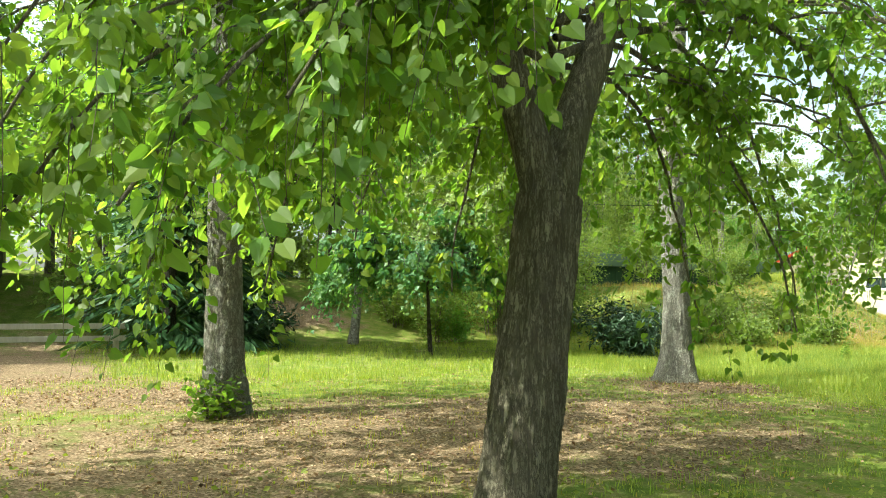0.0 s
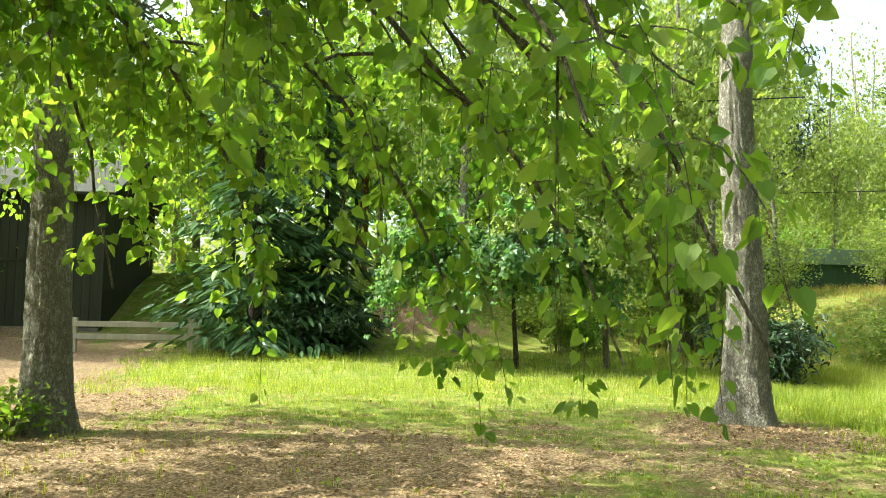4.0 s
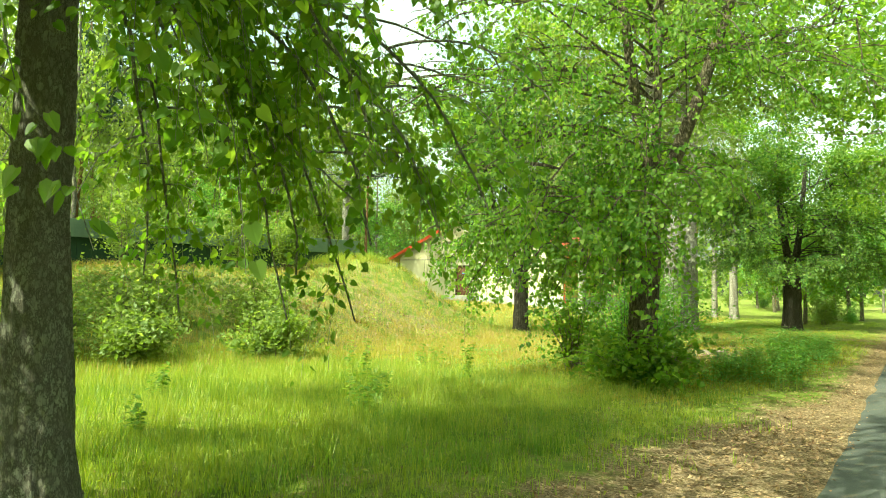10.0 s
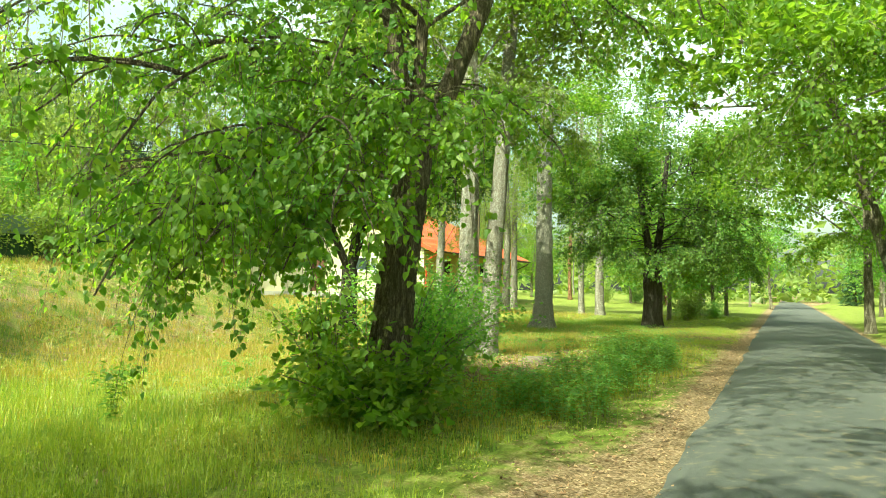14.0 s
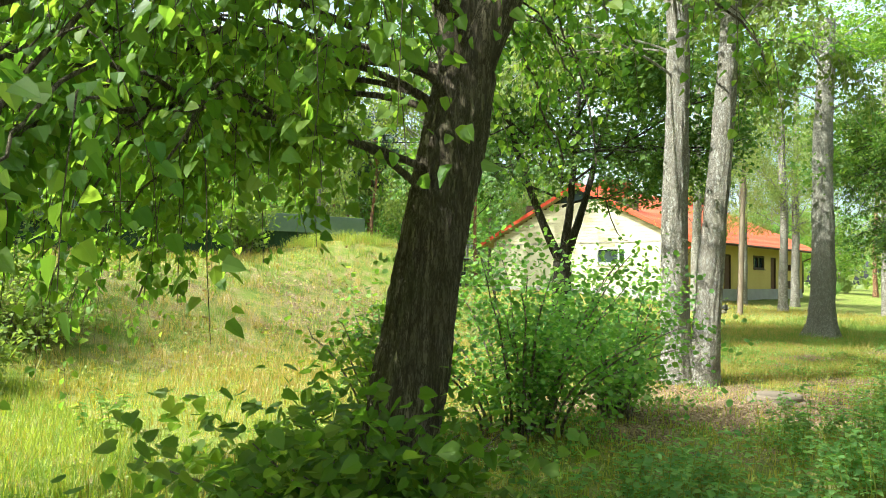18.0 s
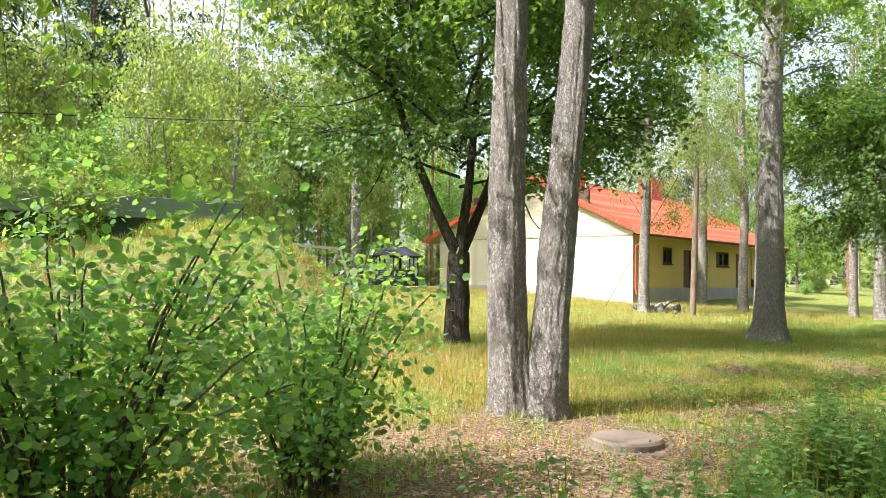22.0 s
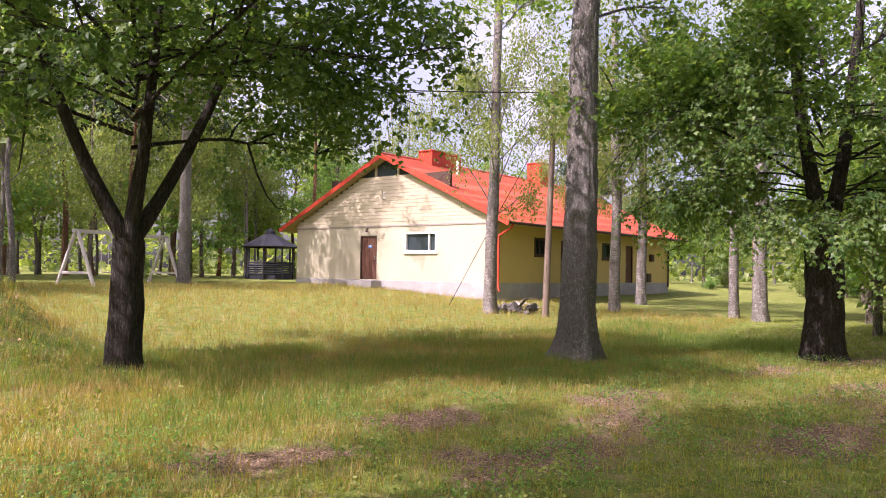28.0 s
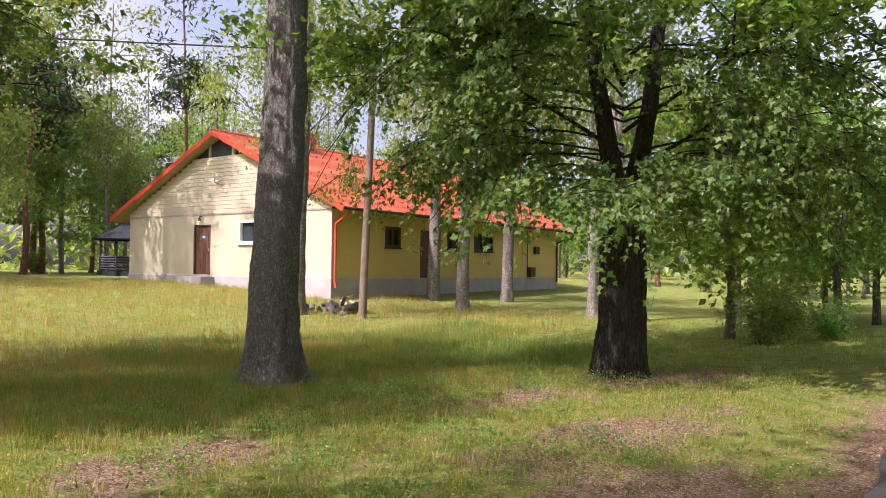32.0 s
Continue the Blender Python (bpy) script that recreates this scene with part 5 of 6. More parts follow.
d = door_at(house, on_front, DOOR, 6, "brown boarded door")
part("sign", on_front("sign", (7.42, 2.02, 0.06), (7.66, 2.16, 0.074), BLUE), d, "small blue sign with two white bars")
for z in (2.07, 2.115):
    part("sign_bar", on_front("sign_bar", (7.45, z, 0.055), (7.63, z + 0.018, 0.0595), WHITE), d)
window_at(house, on_front, WINDOW, [3.75], WHITE)
for h in side_holes:
    if h[2] < 1:
        door_at(house, on_side, h, 5, "dark brown boarded door")
    else:
        window_at(house, on_side, h, [(h[0] + h[1]) / 2], DARKWOOD)
part("doorstep", on_front("doorstep", (6.7, -0.2, -0.7), (8.3, 0.42, -0.04), STONE), house, "worn stone doorstep")
lamp = part("wall_lamp", mesh_of("wall_lamp", *tube(np.array([(-0.01, 7.6, 2.95), (-0.12, 7.6, 2.97), (-0.15, 7.6, 2.88), (-0.15, 7.6, 2.78)]), [0.02, 0.02, 0.05, 0.07], 10), DARKWOOD, True), house)
br = part("wire_bracket", mesh_of("wire_bracket", *tube(np.array([(0.0, 6.5, 4.3), (-0.25, 6.5, 4.35), (-0.25, 6.5, 4.75)]), [0.02] * 3, 6), GREYWOOD), house)
for z in (4.4, 4.62):
    part("insulator", mesh_of("insulator", *tube(np.array([(-0.25, 6.42, z), (-0.25, 6.3, z), (-0.25, 6.26, z)]), [0.035, 0.045, 0.02], 8), WHITE, True), br)
part("meter_box", on_side("meter_box", (15.3, 1.7, -0.16), (15.7, 2.1, -0.002), DARKWOOD), house)
part("meter_box", on_side("meter_box", (14.6, 0.5, -0.25), (15.1, 1.0, -0.002), DARKWOOD), house)
part("cable", mesh_of("cable", *tube(np.array([(14.6, -0.03, 2.9), (14.6, -0.03, 1.0)]), [0.02] * 2, 6), DARKWOOD), house)

# ---- pole and wires ----
pole = holder("utility_pole", (54.1, 19.2, lie(54.1, 19.2)), "weathered wooden utility pole with a stay wire", "pole")
part("shaft", mesh_of("shaft", *tube(stem((0.035, -0.01), 8.4, np.random.default_rng(5), 20, 0.005), np.linspace(0.125, 0.09, 20), 14, 0.04, 3), POLEWOOD, True), pole)
for k in (-0.22, 0.22):
    part("insulator", mesh_of("insulator", *tube(np.array([(0.28 + k * 0.3, k, 7.9), (0.28 + k * 0.3, k, 8.05), (0.28 + k * 0.3, k, 8.1)]), [0.04, 0.05, 0.02], 8), WHITE, True), pole)
part("crossarm", boxed("crossarm", (0.2, -0.4, 7.8), (0.32, 0.4, 7.9), GREYWOOD), pole)
part("stay_wire", mesh_of("stay_wire", *tube(np.array([(0.2, 0, 7.0), (-0.8, 1.6, 3.6), (-1.7, 3.1, 0.3)]), [0.012] * 3, 5), WIRE), pole)


def cable(a, b, sag, label, thick=0.022):
    a, b = np.array(a, float), np.array(b, float)
    t = np.linspace(0, 1, 24)[:, None]
    p = a + (b - a) * t
    p[:, 2] -= (4 * sag * t * (1 - t))[:, 0]
    tagged(new("overhead_wire", mesh_of("overhead_wire", *tube(p, [thick] * 24, 5), WIRE)), label, "wire", "overhead wires")


cable((54.35, 19.0, 8.0), (-4.0, 55.2, 9.5), 1.3, "black overhead wire from the pole into the woods")
cable((54.35, 19.4, 8.05), (57.6, 30.8, 5.3), 0.25, "thin black wire from the pole to the gable", 0.012)
cable((-8.0, 22.5, 6.6), (17.0, 13.8, 6.4), 0.25, "black overhead wire between the trees", 0.018)

# ---- swing set ----
PALEWOOD = surface("pale_weathered_wood", (0.42, 0.385, 0.33), (0.60, 0.56, 0.50), 2.0, 0.8, 0.4, 0.006, (5, 5, 0.5))
swing = holder("swing_set", (45.5, 35.0, lie(45.5, 35.0)), "weathered wooden swing set with two swings", "swing")
swing.rotation_euler = (0, 0, math.atan2(3.3, 5.1))
part("beam", boxed("beam", (-3.1, -0.06, 2.02), (3.1, 0.06, 2.16), PALEWOOD, 0.01), swing)
for x in (-2.9, 2.9):
    for s in (-1, 1):
        part("leg", mesh_of("leg", *tube(np.array([(x, s * 0.05, 2.06), (x + 0.0, s * 0.85, -0.1)]), [0.075, 0.075], 8), PALEWOOD), swing)
    part("crossbar", boxed("crossbar", (x - 0.05, -0.7, 0.42), (x + 0.05, 0.7, 0.52), PALEWOOD), swing)
    part("brace", mesh_of("brace", *tube(np.array([(x * 0.995, 0, 1.55), (x * 0.80, 0, 2.05)]), [0.05, 0.05], 6), PALEWOOD), swing)
for x in (-1.2, 1.1):
    for k in (-0.22, 0.22):
        part("chain", mesh_of("chain", *tube(np.array([(x + k, 0, 2.02), (x + k, 0.02, 0.5)]), [0.014, 0.014], 5), PALEWOOD), swing)
    part("seat", boxed("seat", (x - 0.25, -0.09, 0.46), (x + 0.25, 0.09, 0.5), PALEWOOD), swing)

# ---- gazebo ----
gz = holder("gazebo", (60.5, 48.6, lie(60.5, 48.6) + 0.35), "small dark wooden gazebo with a hipped roof", "gazebo")
N8 = 8
for k in range(N8):
    a, b = 2 * math.pi * k / N8, 2 * math.pi * (k + 1) / N8
    A, B = (1.6 * math.cos(a), 1.6 * math.sin(a)), (1.6 * math.cos(b), 1.6 * math.sin(b))
    part("post", mesh_of("post", *tube(np.array([(*A, -0.4), (*A, 2.0)]), [0.06, 0.06], 6), GAZEBO), gz)
    for z in np.arange(0.05, 0.95, 0.15):
        part("rail", mesh_of("rail", *tube(np.array([(*A, z), (*B, z)]), [0.06, 0.06], 4), GAZEBO), gz)
    v = [(1.25 * A[0], 1.25 * A[1], 1.9), (1.25 * B[0], 1.25 * B[1], 1.9), (0.25 * B[0], 0.25 * B[1], 2.75), (0.25 * A[0], 0.25 * A[1], 2.75), (1.2 * A[0], 1.2 * A[1], 1.82), (1.2 * B[0], 1.2 * B[1], 1.82)]
    part("roof_panel", mesh_of("roof_panel", v, [np.array([(0, 1, 2, 3), (0, 4, 5, 1)])], GAZEBO), gz)
part("floor", mesh_of("floor", *tube(np.array([(0, 0, -0.5), (0, 0, -0.02), (0, 0, 0.0)]), [1.65, 1.65, 0.01], 8), GAZEBO), gz)
part("cupola", mesh_of("cupola", *tube(np.array([(0, 0, 2.7), (0, 0, 2.95), (0, 0, 3.2)]), [0.36, 0.36, 0.01], 8), GAZEBO), gz)

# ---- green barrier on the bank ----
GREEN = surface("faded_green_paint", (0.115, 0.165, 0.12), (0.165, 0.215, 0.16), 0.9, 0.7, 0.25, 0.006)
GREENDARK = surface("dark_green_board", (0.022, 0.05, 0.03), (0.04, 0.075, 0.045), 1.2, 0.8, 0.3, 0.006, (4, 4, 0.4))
wall = holder("green_barrier", (25.5, 21.9, 0), "long faded green plank barrier on posts along the bank", "barrier")
wall.rotation_euler = (0, 0, radians(-1.5))
for k in range(4):
    x = -6 + k * 4.0
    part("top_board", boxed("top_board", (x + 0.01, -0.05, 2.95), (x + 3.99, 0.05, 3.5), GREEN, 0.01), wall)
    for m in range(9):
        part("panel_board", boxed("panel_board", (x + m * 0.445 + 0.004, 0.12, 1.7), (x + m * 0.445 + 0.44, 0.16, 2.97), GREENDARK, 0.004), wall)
    part("post", boxed("post", (x - 0.06, 0.055, 1.5), (x + 0.06, 0.115, 3.4), GREENDARK, 0.006), wall)
part("post", boxed("post", (9.94, 0.055, 1.5), (10.06, 0.115, 3.4), GREENDARK, 0.006), wall)

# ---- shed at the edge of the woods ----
# the spruces' shade is put into the near-black colour of the boards
SHEDWOOD = surface("shade_dark_shed_board", (0.02, 0.022, 0.015), (0.042, 0.042, 0.03), 1.5, 0.85, 0.4, 0.006, (5, 5, 0.4))
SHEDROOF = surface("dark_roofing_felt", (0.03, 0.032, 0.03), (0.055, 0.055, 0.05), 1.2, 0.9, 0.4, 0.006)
shed = holder("shed", (0.5, 18.0, lie(0.5, 18.0) - 0.05), "tall dark board shed in the shade of the spruces", "shed")
shed.rotation_euler = (0, 0, radians(-6))
SW, SD, SH = 6.6, 4.2, 3.6
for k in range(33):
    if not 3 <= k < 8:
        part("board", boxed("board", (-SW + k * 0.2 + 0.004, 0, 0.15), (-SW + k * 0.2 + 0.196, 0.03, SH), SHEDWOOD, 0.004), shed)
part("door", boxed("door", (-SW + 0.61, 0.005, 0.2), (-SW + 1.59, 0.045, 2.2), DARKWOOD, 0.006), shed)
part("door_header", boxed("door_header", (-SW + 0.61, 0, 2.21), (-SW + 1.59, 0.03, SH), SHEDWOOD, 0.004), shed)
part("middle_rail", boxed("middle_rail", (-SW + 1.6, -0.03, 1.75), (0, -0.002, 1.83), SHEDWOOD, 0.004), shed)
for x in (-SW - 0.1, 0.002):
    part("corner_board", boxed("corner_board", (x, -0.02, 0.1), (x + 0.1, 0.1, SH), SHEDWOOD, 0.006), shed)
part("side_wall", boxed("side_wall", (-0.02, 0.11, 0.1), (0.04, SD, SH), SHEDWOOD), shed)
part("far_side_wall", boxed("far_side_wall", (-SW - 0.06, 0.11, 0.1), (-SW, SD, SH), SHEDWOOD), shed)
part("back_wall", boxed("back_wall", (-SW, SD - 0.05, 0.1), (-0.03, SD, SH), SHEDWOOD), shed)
part("footing", boxed("footing", (-SW, -0.04, -0.4), (0.05, SD, 0.14), DARKSTONE, 0.01), shed)
roof_tilt = math.atan2(1.2, SD / 2 + 0.4)
for sgn, y0 in ((1, -0.4), (-1, SD + 0.4)):
    slab = part("roof_side", boxed("roof_side", (-SW - 0.4, 0, 0), (0.45, math.hypot(1.2, SD / 2 + 0.4), 0.08), SHEDROOF, 0.01), shed)
    slab.location = (0, y0, SH - 0.2) if sgn > 0 else (-SW + 0.05, y0, SH - 0.2)
    slab.rotation_euler = (roof_tilt, 0, 0 if sgn > 0 else math.pi)
for x in (-SW, -0.03):
    bm = bmesh.new()
    for d in (0.0, 0.03):
        bm.faces.new([bm.verts.new((x + d, a, z)) for a, z in ((0.0, SH), (SD, SH), (SD / 2, SH + 0.95))])
    me = bpy.data.meshes.new("gable")
    bm.to_mesh(me)
    bm.free()
    me.materials.append(SHEDWOOD)
    part("gable", me, shed)

# ---- small things ----
cover = holder("well_cover", (31.75, 5.6, lie(31.75, 5.6) - 0.03), "round weathered concrete well cover on bare soil", "well cover")
CONC = surface("weathered_concrete", (0.13, 0.10, 0.08), (0.22, 0.17, 0.13), 3.0, 0.9, 0.5, 0.008)
part("slab", mesh_of("slab", *tube(np.array([(0, 0, -0.06), (0, 0, 0.09), (0, 0, 0.115), (0, 0, 0.12)]), [0.32, 0.32, 0.30, 0.005], 32, 0.02, 4), CONC), cover)
part("ring", mesh_of("ring", *tube(np.array([(0, 0, -0.1), (0, 0, 0.035), (0, 0, 0.045)]), [0.42, 0.42, 0.33], 32, 0.05, 2), CONC), cover)

rubble = holder("rubble_heap", (54.4, 20.9, lie(54.4, 20.9)), "heap of dark broken stones and boards by the pole", "rubble")
rng = np.random.default_rng(8)
for k in range(26):
    bm = bmesh.new()
    bmesh.ops.create_icosphere(bm, subdivisions=1, radius=rng.uniform(0.09, 0.24))
    for v in bm.verts:
        v.co = Vector([c * rng.uniform(0.75, 1.2) for c in v.co]) * 1.0
        v.co.z *= 0.6
    me = bpy.data.meshes.new("stone")
    bm.to_mesh(me)
    bm.free()
    me.materials.append(DARKSTONE)
    st = part("stone", me, rubble)
    st.location = (rng.normal(0, 0.55), rng.normal(0, 0.4), rng.uniform(0.0, 0.22))
    st.rotation_euler = rng.uniform(0, 3, 3)
for k in range(5):
    pl = part("old_board", boxed("old_board", (-0.5, -0.06, -0.015), (0.5, 0.06, 0.015), GREYWOOD), rubble)
    pl.location, pl.rotation_euler = (rng.normal(0.2, 0.4), rng.normal(0, 0.3), 0.22 + 0.04 * k), (rng.normal(0, 0.15), rng.normal(0, 0.2), rng.uniform(0, 3))
stone = tagged(new("field_stone", mesh_of("field_stone", *tube(np.array([(0, 0, -0.1), (0, 0, 0.03), (0, 0, 0.08), (0, 0, 0.09)]), [0.09, 0.10, 0.07, 0.01], 12, 0.25, 6), DARKWOOD, True)), "small dark stone in the leaf litter", "stone")
stone.location = (1.95, 1.05, lie(1.95, 1.05) - 0.02)


# ---- grass ----
def blades(rng, n, box, keep, height, mat, name, label, near=False):
    """n blades of grass in tufts over a stretch of ground, where keep(x, y) allows."""
    x0, x1, y0, y1 = box
    tx, ty = rng.uniform(x0, x1, n // 7), rng.uniform(y0, y1, n // 7)
    ok = np.array([rng.uniform() < keep(a, b) for a, b in zip(tx, ty)])
    tx, ty = tx[ok], ty[ok]
    x, y = (np.repeat(t, 7) + rng.normal(0, 0.055, len(t) * 7) for t in (tx, ty))
    z = np.repeat([lie(a, b) for a, b in zip(tx, ty)], 7)
    m = len(x)
    h = height * rng.uniform(0.4, 1.25, m)
    az = rng.uniform(0, 6.28, m)
    lean = rng.uniform(0.1, 0.6, m) * h
    w = rng.uniform(0.002, 0.005, m)
    c, s = np.cos(az), np.sin(az)
    base = np.stack([x, y, z - 0.01], -1)
    side = np.stack([-s * w, c * w, 0 * w], -1)
    mid = base + np.stack([c * lean * 0.35, s * lean * 0.35, h * 0.6], -1)
    tip = base + np.stack([c * lean, s * lean, h * 0.95], -1)
    if not near:
        v = np.stack([base - side * 1.3, base + side * 1.3, tip], 1).reshape(-1, 3)
        k = (np.arange(m) * 3)[:, None]
        tagged(new(name, mesh_of(name, v, k + [[0, 1, 2]], mat)), label, "grass", kind="stuff")
        return
    v = np.stack([base - side, base + side, mid + side * 0.8, mid - side * 0.8, tip], 1).reshape(-1, 3)
    k = (np.arange(m) * 5)[:, None]
    tagged(new(name, mesh_of(name, v, [k + [[0, 1, 2, 3]], k + [[3, 2, 4]]], mat)), label, "grass", kind="stuff")


def meadow(x, y):
    off = (y - road_line(x)) * RC
    if off < 0.5:
        return 0.0
    return max(0.0, min(1.0, (off - 0.35) * 0.9)) * max(0.2 if x > 26 else 0.1, 1 - 1.7 * max(0.0, litter_at(x, y)))


def thinner(x, y):
    """Sparse where the verge is trodden and strewn with leaves."""
    off = (y - road_line(x)) * RC
    return meadow(x, y) * (1 - 0.72 * smooth(34, 38, x) * smooth(7.5, 5.0, off))


def far_only(x, y):
    return meadow(x, y) * (1.0 if y - road_line(x) > 9 else 0.0)


rng = np.random.default_rng(21)
blades(rng, 60000, (-3, 12, -1.5, 11), lambda x, y: meadow(x, y) * (0.45 + 0.55 * smooth(5.5, 9.5, y)), 0.085, GRASS, "grass", "short green grass in tufts among fallen leaves", True)
blades(rng, 18000, (-3, 12, -1.5, 11), lambda x, y: 0.25 + 0.4 * (noise.noise((x * 0.9, y * 0.9, 41)) > 0.1), 0.05, GRASS_STRAW, "grass", "thin short yellowing grass on the leaf litter", True)
blades(rng, 60000, (11, 22, -1, 11), meadow, 0.14, GRASS, "grass", "lush green meadow grass in tufts", True)
blades(rng, 60000, (12, 24, 3.5, 13), meadow, 0.21, GRASS, "tall_grass", "tall lush meadow grass in tufts")
blades(rng, 90000, (22, 50, 2.5, 13), thinner, 0.11, GRASS_STRAW, "grass", "yellowing meadow grass in tufts beside the road", True)
blades(rng, 45000, (22, 50, 2.5, 13), meadow, 0.11, GRASS, "grass", "meadow grass in tufts beside the road", True)
blades(rng, 60000, (26, 50, 6, 16), thinner, 0.17, GRASS_DRY, "dry_grass", "straw-coloured summer grass")
blades(rng, 120000, (14, 60, 10, 34), far_only, 0.22, GRASS_STRAW, "tall_grass", "meadow grass across the clearing")
blades(rng, 50000, (18, 62, 10, 34), far_only, 0.24, GRASS_DRY, "dry_grass", "straw-coloured tall grass across the clearing")
blades(rng, 30000, (44, 62, 6, 16), meadow, 0.12, GRASS, "grass", "meadow grass by the road bend")
blades(rng, 30000, (2, 20, 9, 16), meadow, 0.17, GRASS, "tall_grass", "tall grass along the edge of the woods")

GRASS_DEEP = leaf_material("deep_green_grass_blade", (0.085, 0.16, 0.03), (0.13, 0.215, 0.04), (0.20, 0.265, 0.06), 0.5)
# greener blades imitate the rich tone of grass in the maple's shade
blades(rng, 70000, (36, 56, 9.5, 17), lambda x, y: meadow(x, y) * (noise.noise((x * 0.35, y * 0.35, 8)) > -0.15), 0.2, GRASS_DEEP, "tall_grass", "deep green shade-toned grass below the trees")
blades(rng, 30000, (12, 24, 2.5, 9), lambda x, y: meadow(x, y) * (noise.noise((x * 0.4, y * 0.4, 18)) > 0.05), 0.19, GRASS_DEEP, "tall_grass", "deep green grass in the meadow")


# ---- fallen leaves and low herbs ----
def strewn(rng, n, box, keep, size, mat, shape, name, label, category, rise=0.0, flat=0.35):
    x0, x1, y0, y1 = box
    x, y = rng.uniform(x0, x1, n), rng.uniform(y0, y1, n)
    ok = np.array([rng.uniform() < keep(a, b) for a, b in zip(x, y)])
    x, y = x[ok], y[ok]
    m = len(x)
    spots = np.stack([x, y, np.array([lie(a, b) for a, b in zip(x, y)]) + 0.012 + rise * rng.uniform(0, 1, m)], -1)
    ways = rng.normal(0, 1, (m, 3)) * [1, 1, flat]
    ups = rng.normal(0, flat, (m, 3)) + [0, 0, 1]
    v, f = leaves(spots, ways, ups, size * rng.uniform(0.5, 1.4, m), shape)
    tagged(new(name, mesh_of(name, v, f, mat)), label, category, kind="stuff")


FALLEN = leaf_material("fallen_leaf", (0.07, 0.035, 0.02), (0.24, 0.13, 0.075), (0.44, 0.30, 0.20), 0.12, 0.6)
HERB = leaf_material("herb_leaf", (0.13, 0.185, 0.04), (0.205, 0.245, 0.05), (0.31, 0.31, 0.08), 0.45)


def under_trees(x, y):
    off = (y - road_line(x)) * RC
    verge = smooth(-0.2, 0.2, off) * smooth(1.5, 0.6, off)
    return min(1.0, max((0.13 if x > 28 and off < 8 else 0.04) if off > 0 else 0.012, 0.9 * litter_at(x, y) + 0.1 * (litter_at(x, y) > 0), 0.8 * verge))


def verge_herbs(x, y):
    off = (y - road_line(x)) * RC
    return smooth(0.5, 1.6, off) * smooth(9.0, 4.0, off) * (0.2 + 0.8 * (noise.noise((x * 1.1, y * 1.1, 5)) > 0.0)) * max(0.1, 1 - 1.3 * max(0.0, litter_at(x, y)))


strewn(rng, 110000, (-3, 22, -3.5, 11), under_trees, 0.042, FALLEN, OVAL, "fallen_leaves", "dry brown fallen leaves on the ground", "leaf litter")
strewn(rng, 150000, (20, 54, -1.5, 12), under_trees, 0.032, FALLEN, OVAL, "fallen_leaves", "dry brown fallen leaves beside the road", "leaf litter")
strewn(rng, 170000, (20, 52, 1, 13), verge_herbs, 0.03, HERB, OVAL, "low_herbs", "low clover and herbs among the grass", "herbs", 0.10, 0.7)
strewn(rng, 26000, (0, 22, -2, 9), verge_herbs, 0.045, HERB, OVAL, "low_herbs", "low clover and herbs among the grass", "herbs", 0.05, 0.6)


def herb_tufts(x, y):
    off = (y - road_line(x)) * RC
    return smooth(1.0, 2.0, off) * smooth(9.5, 6.0, off) * (noise.noise((x * 1.1, y * 1.1, 31)) > 0.18)


strewn(rng, 110000, (25, 50, 2, 12), herb_tufts, 0.036, LEAF_SHRUB, OVAL, "herb_tufts", "fresh green leafy herbs in tufts on the verge", "herbs", 0.17, 0.9)


# ---- weeds and saplings ----
def weed(at, h, n, seed, label, leaf=None, name="nettle_plant", spread=0.2, size=0.07, category="weed"):
    rng = np.random.default_rng(seed)
    t = holder(name, (*at, lie(*at)), label, category, "weeds")
    spots, ways = [], []
    for k in range(n):
        az = rng.uniform(0, 6.28)
        a = np.array([rng.normal(0, spread * 0.6), rng.normal(0, spread * 0.6), -0.02])
        e = a + [math.cos(az) * spread * 0.5, math.sin(az) * spread * 0.5, h * rng.uniform(0.6, 1.1)]
        p = bezier(a, a + [0, 0, h * 0.4], a + (e - a) * [0.5, 0.5, 0.8], e, 8)
        part("stem", mesh_of("stem", *tube(p, np.linspace(0.006, 0.002, 8), 4), HERB), t)
        for q in np.linspace(0.2, 1, 9):
            o = np.array([np.interp(q, np.linspace(0, 1, 8), p[:, m]) for m in range(3)])
            for side in (0, 3.14):
                b = q * 14 + side + rng.normal(0, 0.3)
                spots.append(o)
                ways.append((math.cos(b), math.sin(b), 0.15 - 0.5 * rng.uniform()))
    spots, ways = np.array(spots), np.array(ways)
    v, f = leaves(spots, ways, rng.normal(0, 0.25, spots.shape) + [0, 0, 1], size * rng.uniform(0.6, 1.2, len(spots)), OVAL)
    part("foliage", mesh_of("foliage", v, f, leaf or LEAF_SHRUB), t)


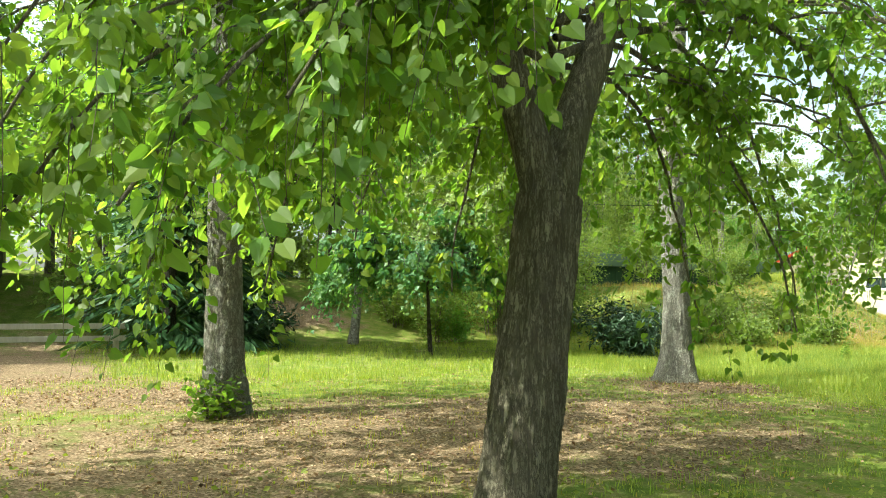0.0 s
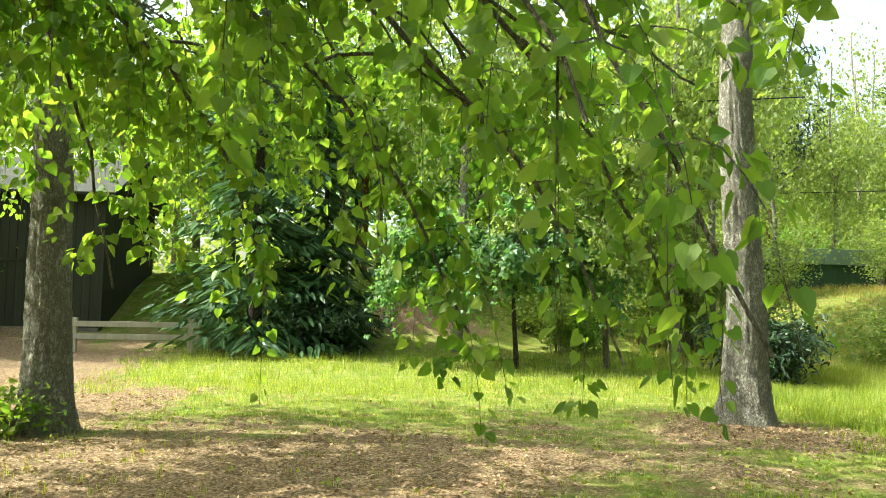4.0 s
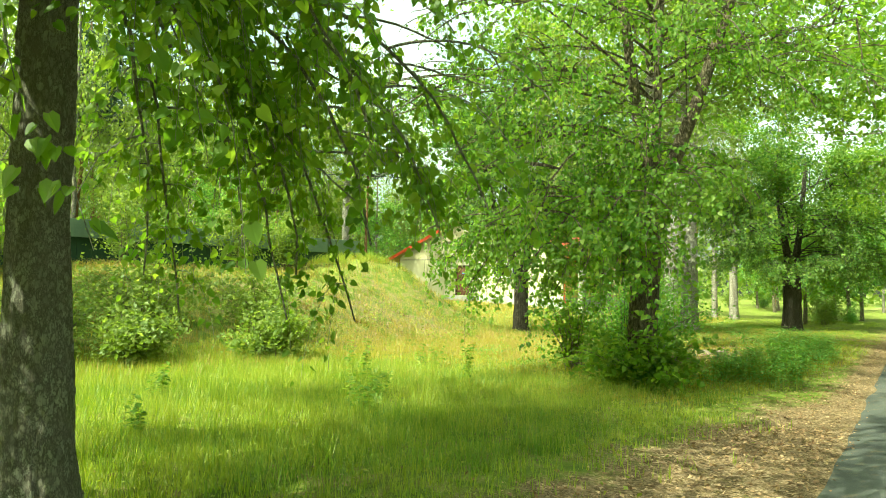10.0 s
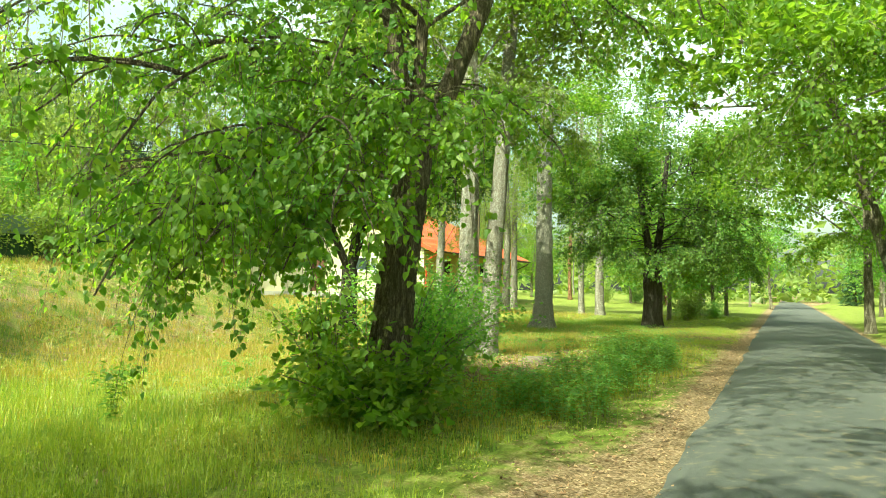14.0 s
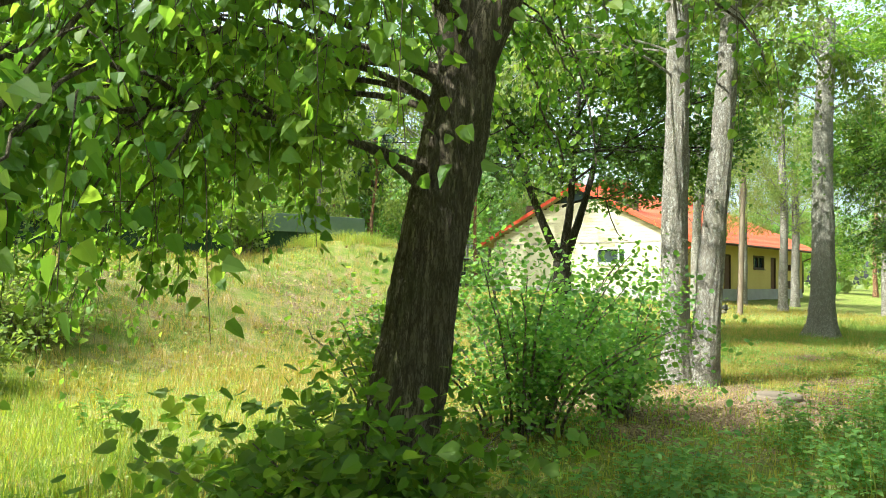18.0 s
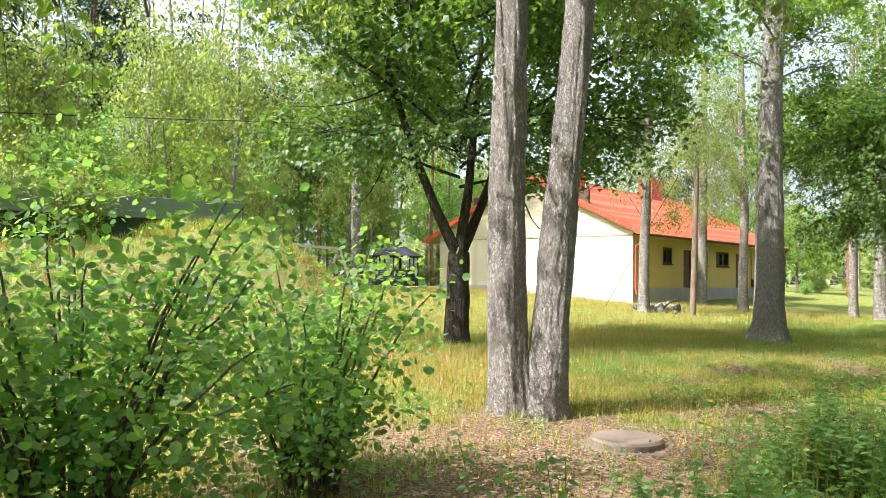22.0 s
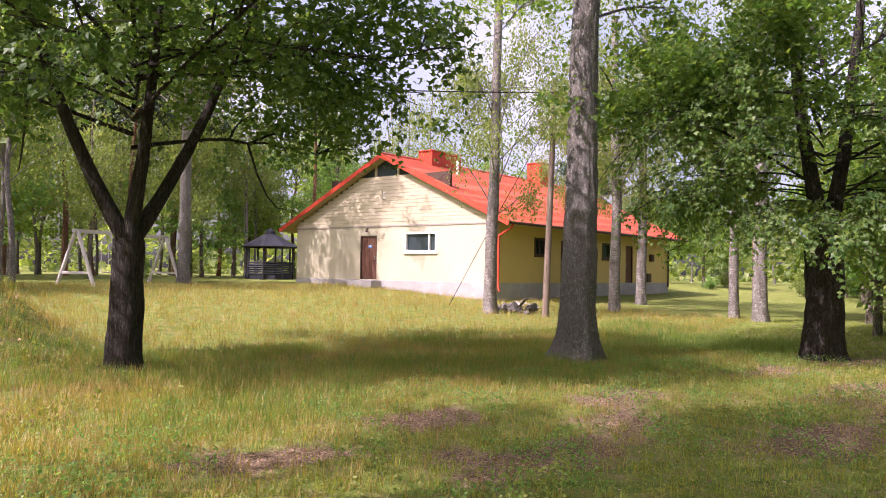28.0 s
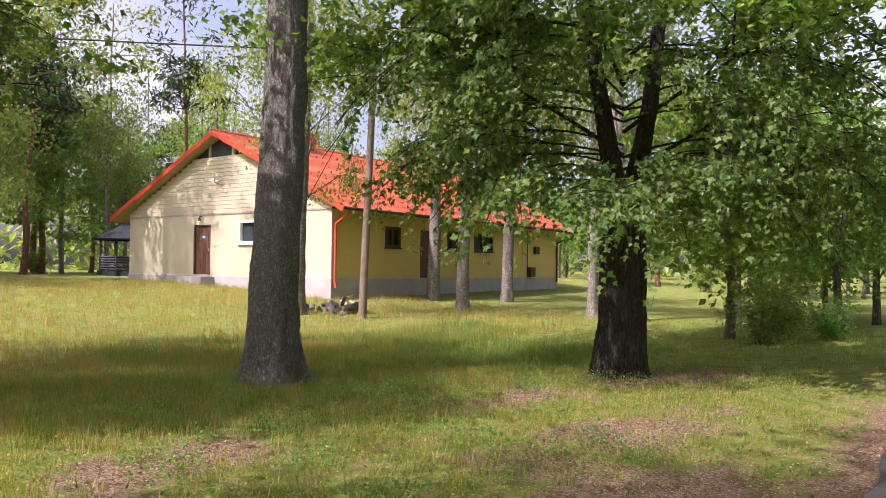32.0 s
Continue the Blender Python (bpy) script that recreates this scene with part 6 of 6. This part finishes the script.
wr = np.random.default_rng(77)
for k in range(60):
    x = wr.uniform(25.0, 33.5)
    weed((x, road_line(x) + wr.uniform(1.0, 2.3)), wr.uniform(0.35, 0.7), 9, 400 + k, "green nettles in a patch by the road")
for k, (x, y, h) in enumerate(((30.4, 3.9, 0.95), (30.9, 3.6, 0.7), (33.6, 4.7, 0.6), (35.2, 4.6, 0.4), (31.6, 4.1, 0.5), (37.4, 5.6, 0.4), (40.2, 6.0, 0.45), (42.0, 6.6, 0.3))):
    weed((x, y), h, 4, 340 + k, "tall thin dark weed on the bare verge", HERB, "tall_weed", 0.12, 0.05)
for k, (x, y, h) in enumerate(((21.3, 7.3, 0.75), (19.3, 5.4, 0.55), (20.2, 5.9, 0.4), (18.2, 7.9, 0.5), (22.6, 6.2, 0.6), (16.8, 5.9, 0.4), (24.0, 8.2, 0.5), (11.5, 2.4, 0.35), (13.0, 1.4, 0.35))):
    weed((x, y), h, 5, 360 + k, "small leafy sapling in the tall grass", LEAF_LINDEN, "sapling", 0.16, 0.09, "sapling")

rail = holder("rail_barrier", (1.9, 15.4, lie(1.9, 15.4)), "low weathered wooden barrier at the edge of the woods", "barrier")
for x in (-1.2, 1.2):
    part("post", boxed("post", (x - 0.06, -0.06, -0.3), (x + 0.06, 0.06, 0.75), GREYWOOD, 0.01), rail)
for z in (0.35, 0.62):
    part("rail", boxed("rail", (-1.4, -0.09, z - 0.06), (1.4, -0.062, z + 0.06), GREYWOOD, 0.005), rail)

strewn(rng, 8000, (24, 38, 11, 20), lambda x, y: max(0.0, litter_at(x, y)), 0.07, FALLEN, OVAL, "dead_stalks", "brown dead stalks and leaves on the bank", "leaf litter", 0.1, 0.7)
strewn(rng, 14000, (24, 38, 11, 20), lambda x, y: 0.6 * (noise.noise((x * 0.8, y * 0.8, 2)) > 0.08), 0.07, HERB, OVAL, "low_herbs", "low herbs on the grassy bank", "herbs", 0.15, 0.7)
blades(rng, 26000, (22, 37, 12.5, 21), lambda x, y: 0.9 * (noise.noise((x * 1.3, y * 1.3, 52)) > 0.12), 0.26, GRASS_DEEP, "tall_grass", "green tussocks on the grassy bank")
blades(rng, 22000, (22, 38, 12.5, 21.5), lambda x, y: 0.9 * (noise.noise((x * 1.1, y * 1.1, 57)) > 0.1), 0.24, GRASS_DRY, "dry_grass", "bleached tussocks on the grassy bank")
blades(rng, 9000, (32.5, 37.5, 19.4, 21.7), lambda x, y: 0.9 * (noise.noise((x * 1.6, y * 1.6, 61)) > -0.1), 0.36, GRASS, "tall_grass", "bright tall grass along the crest of the bank", True)
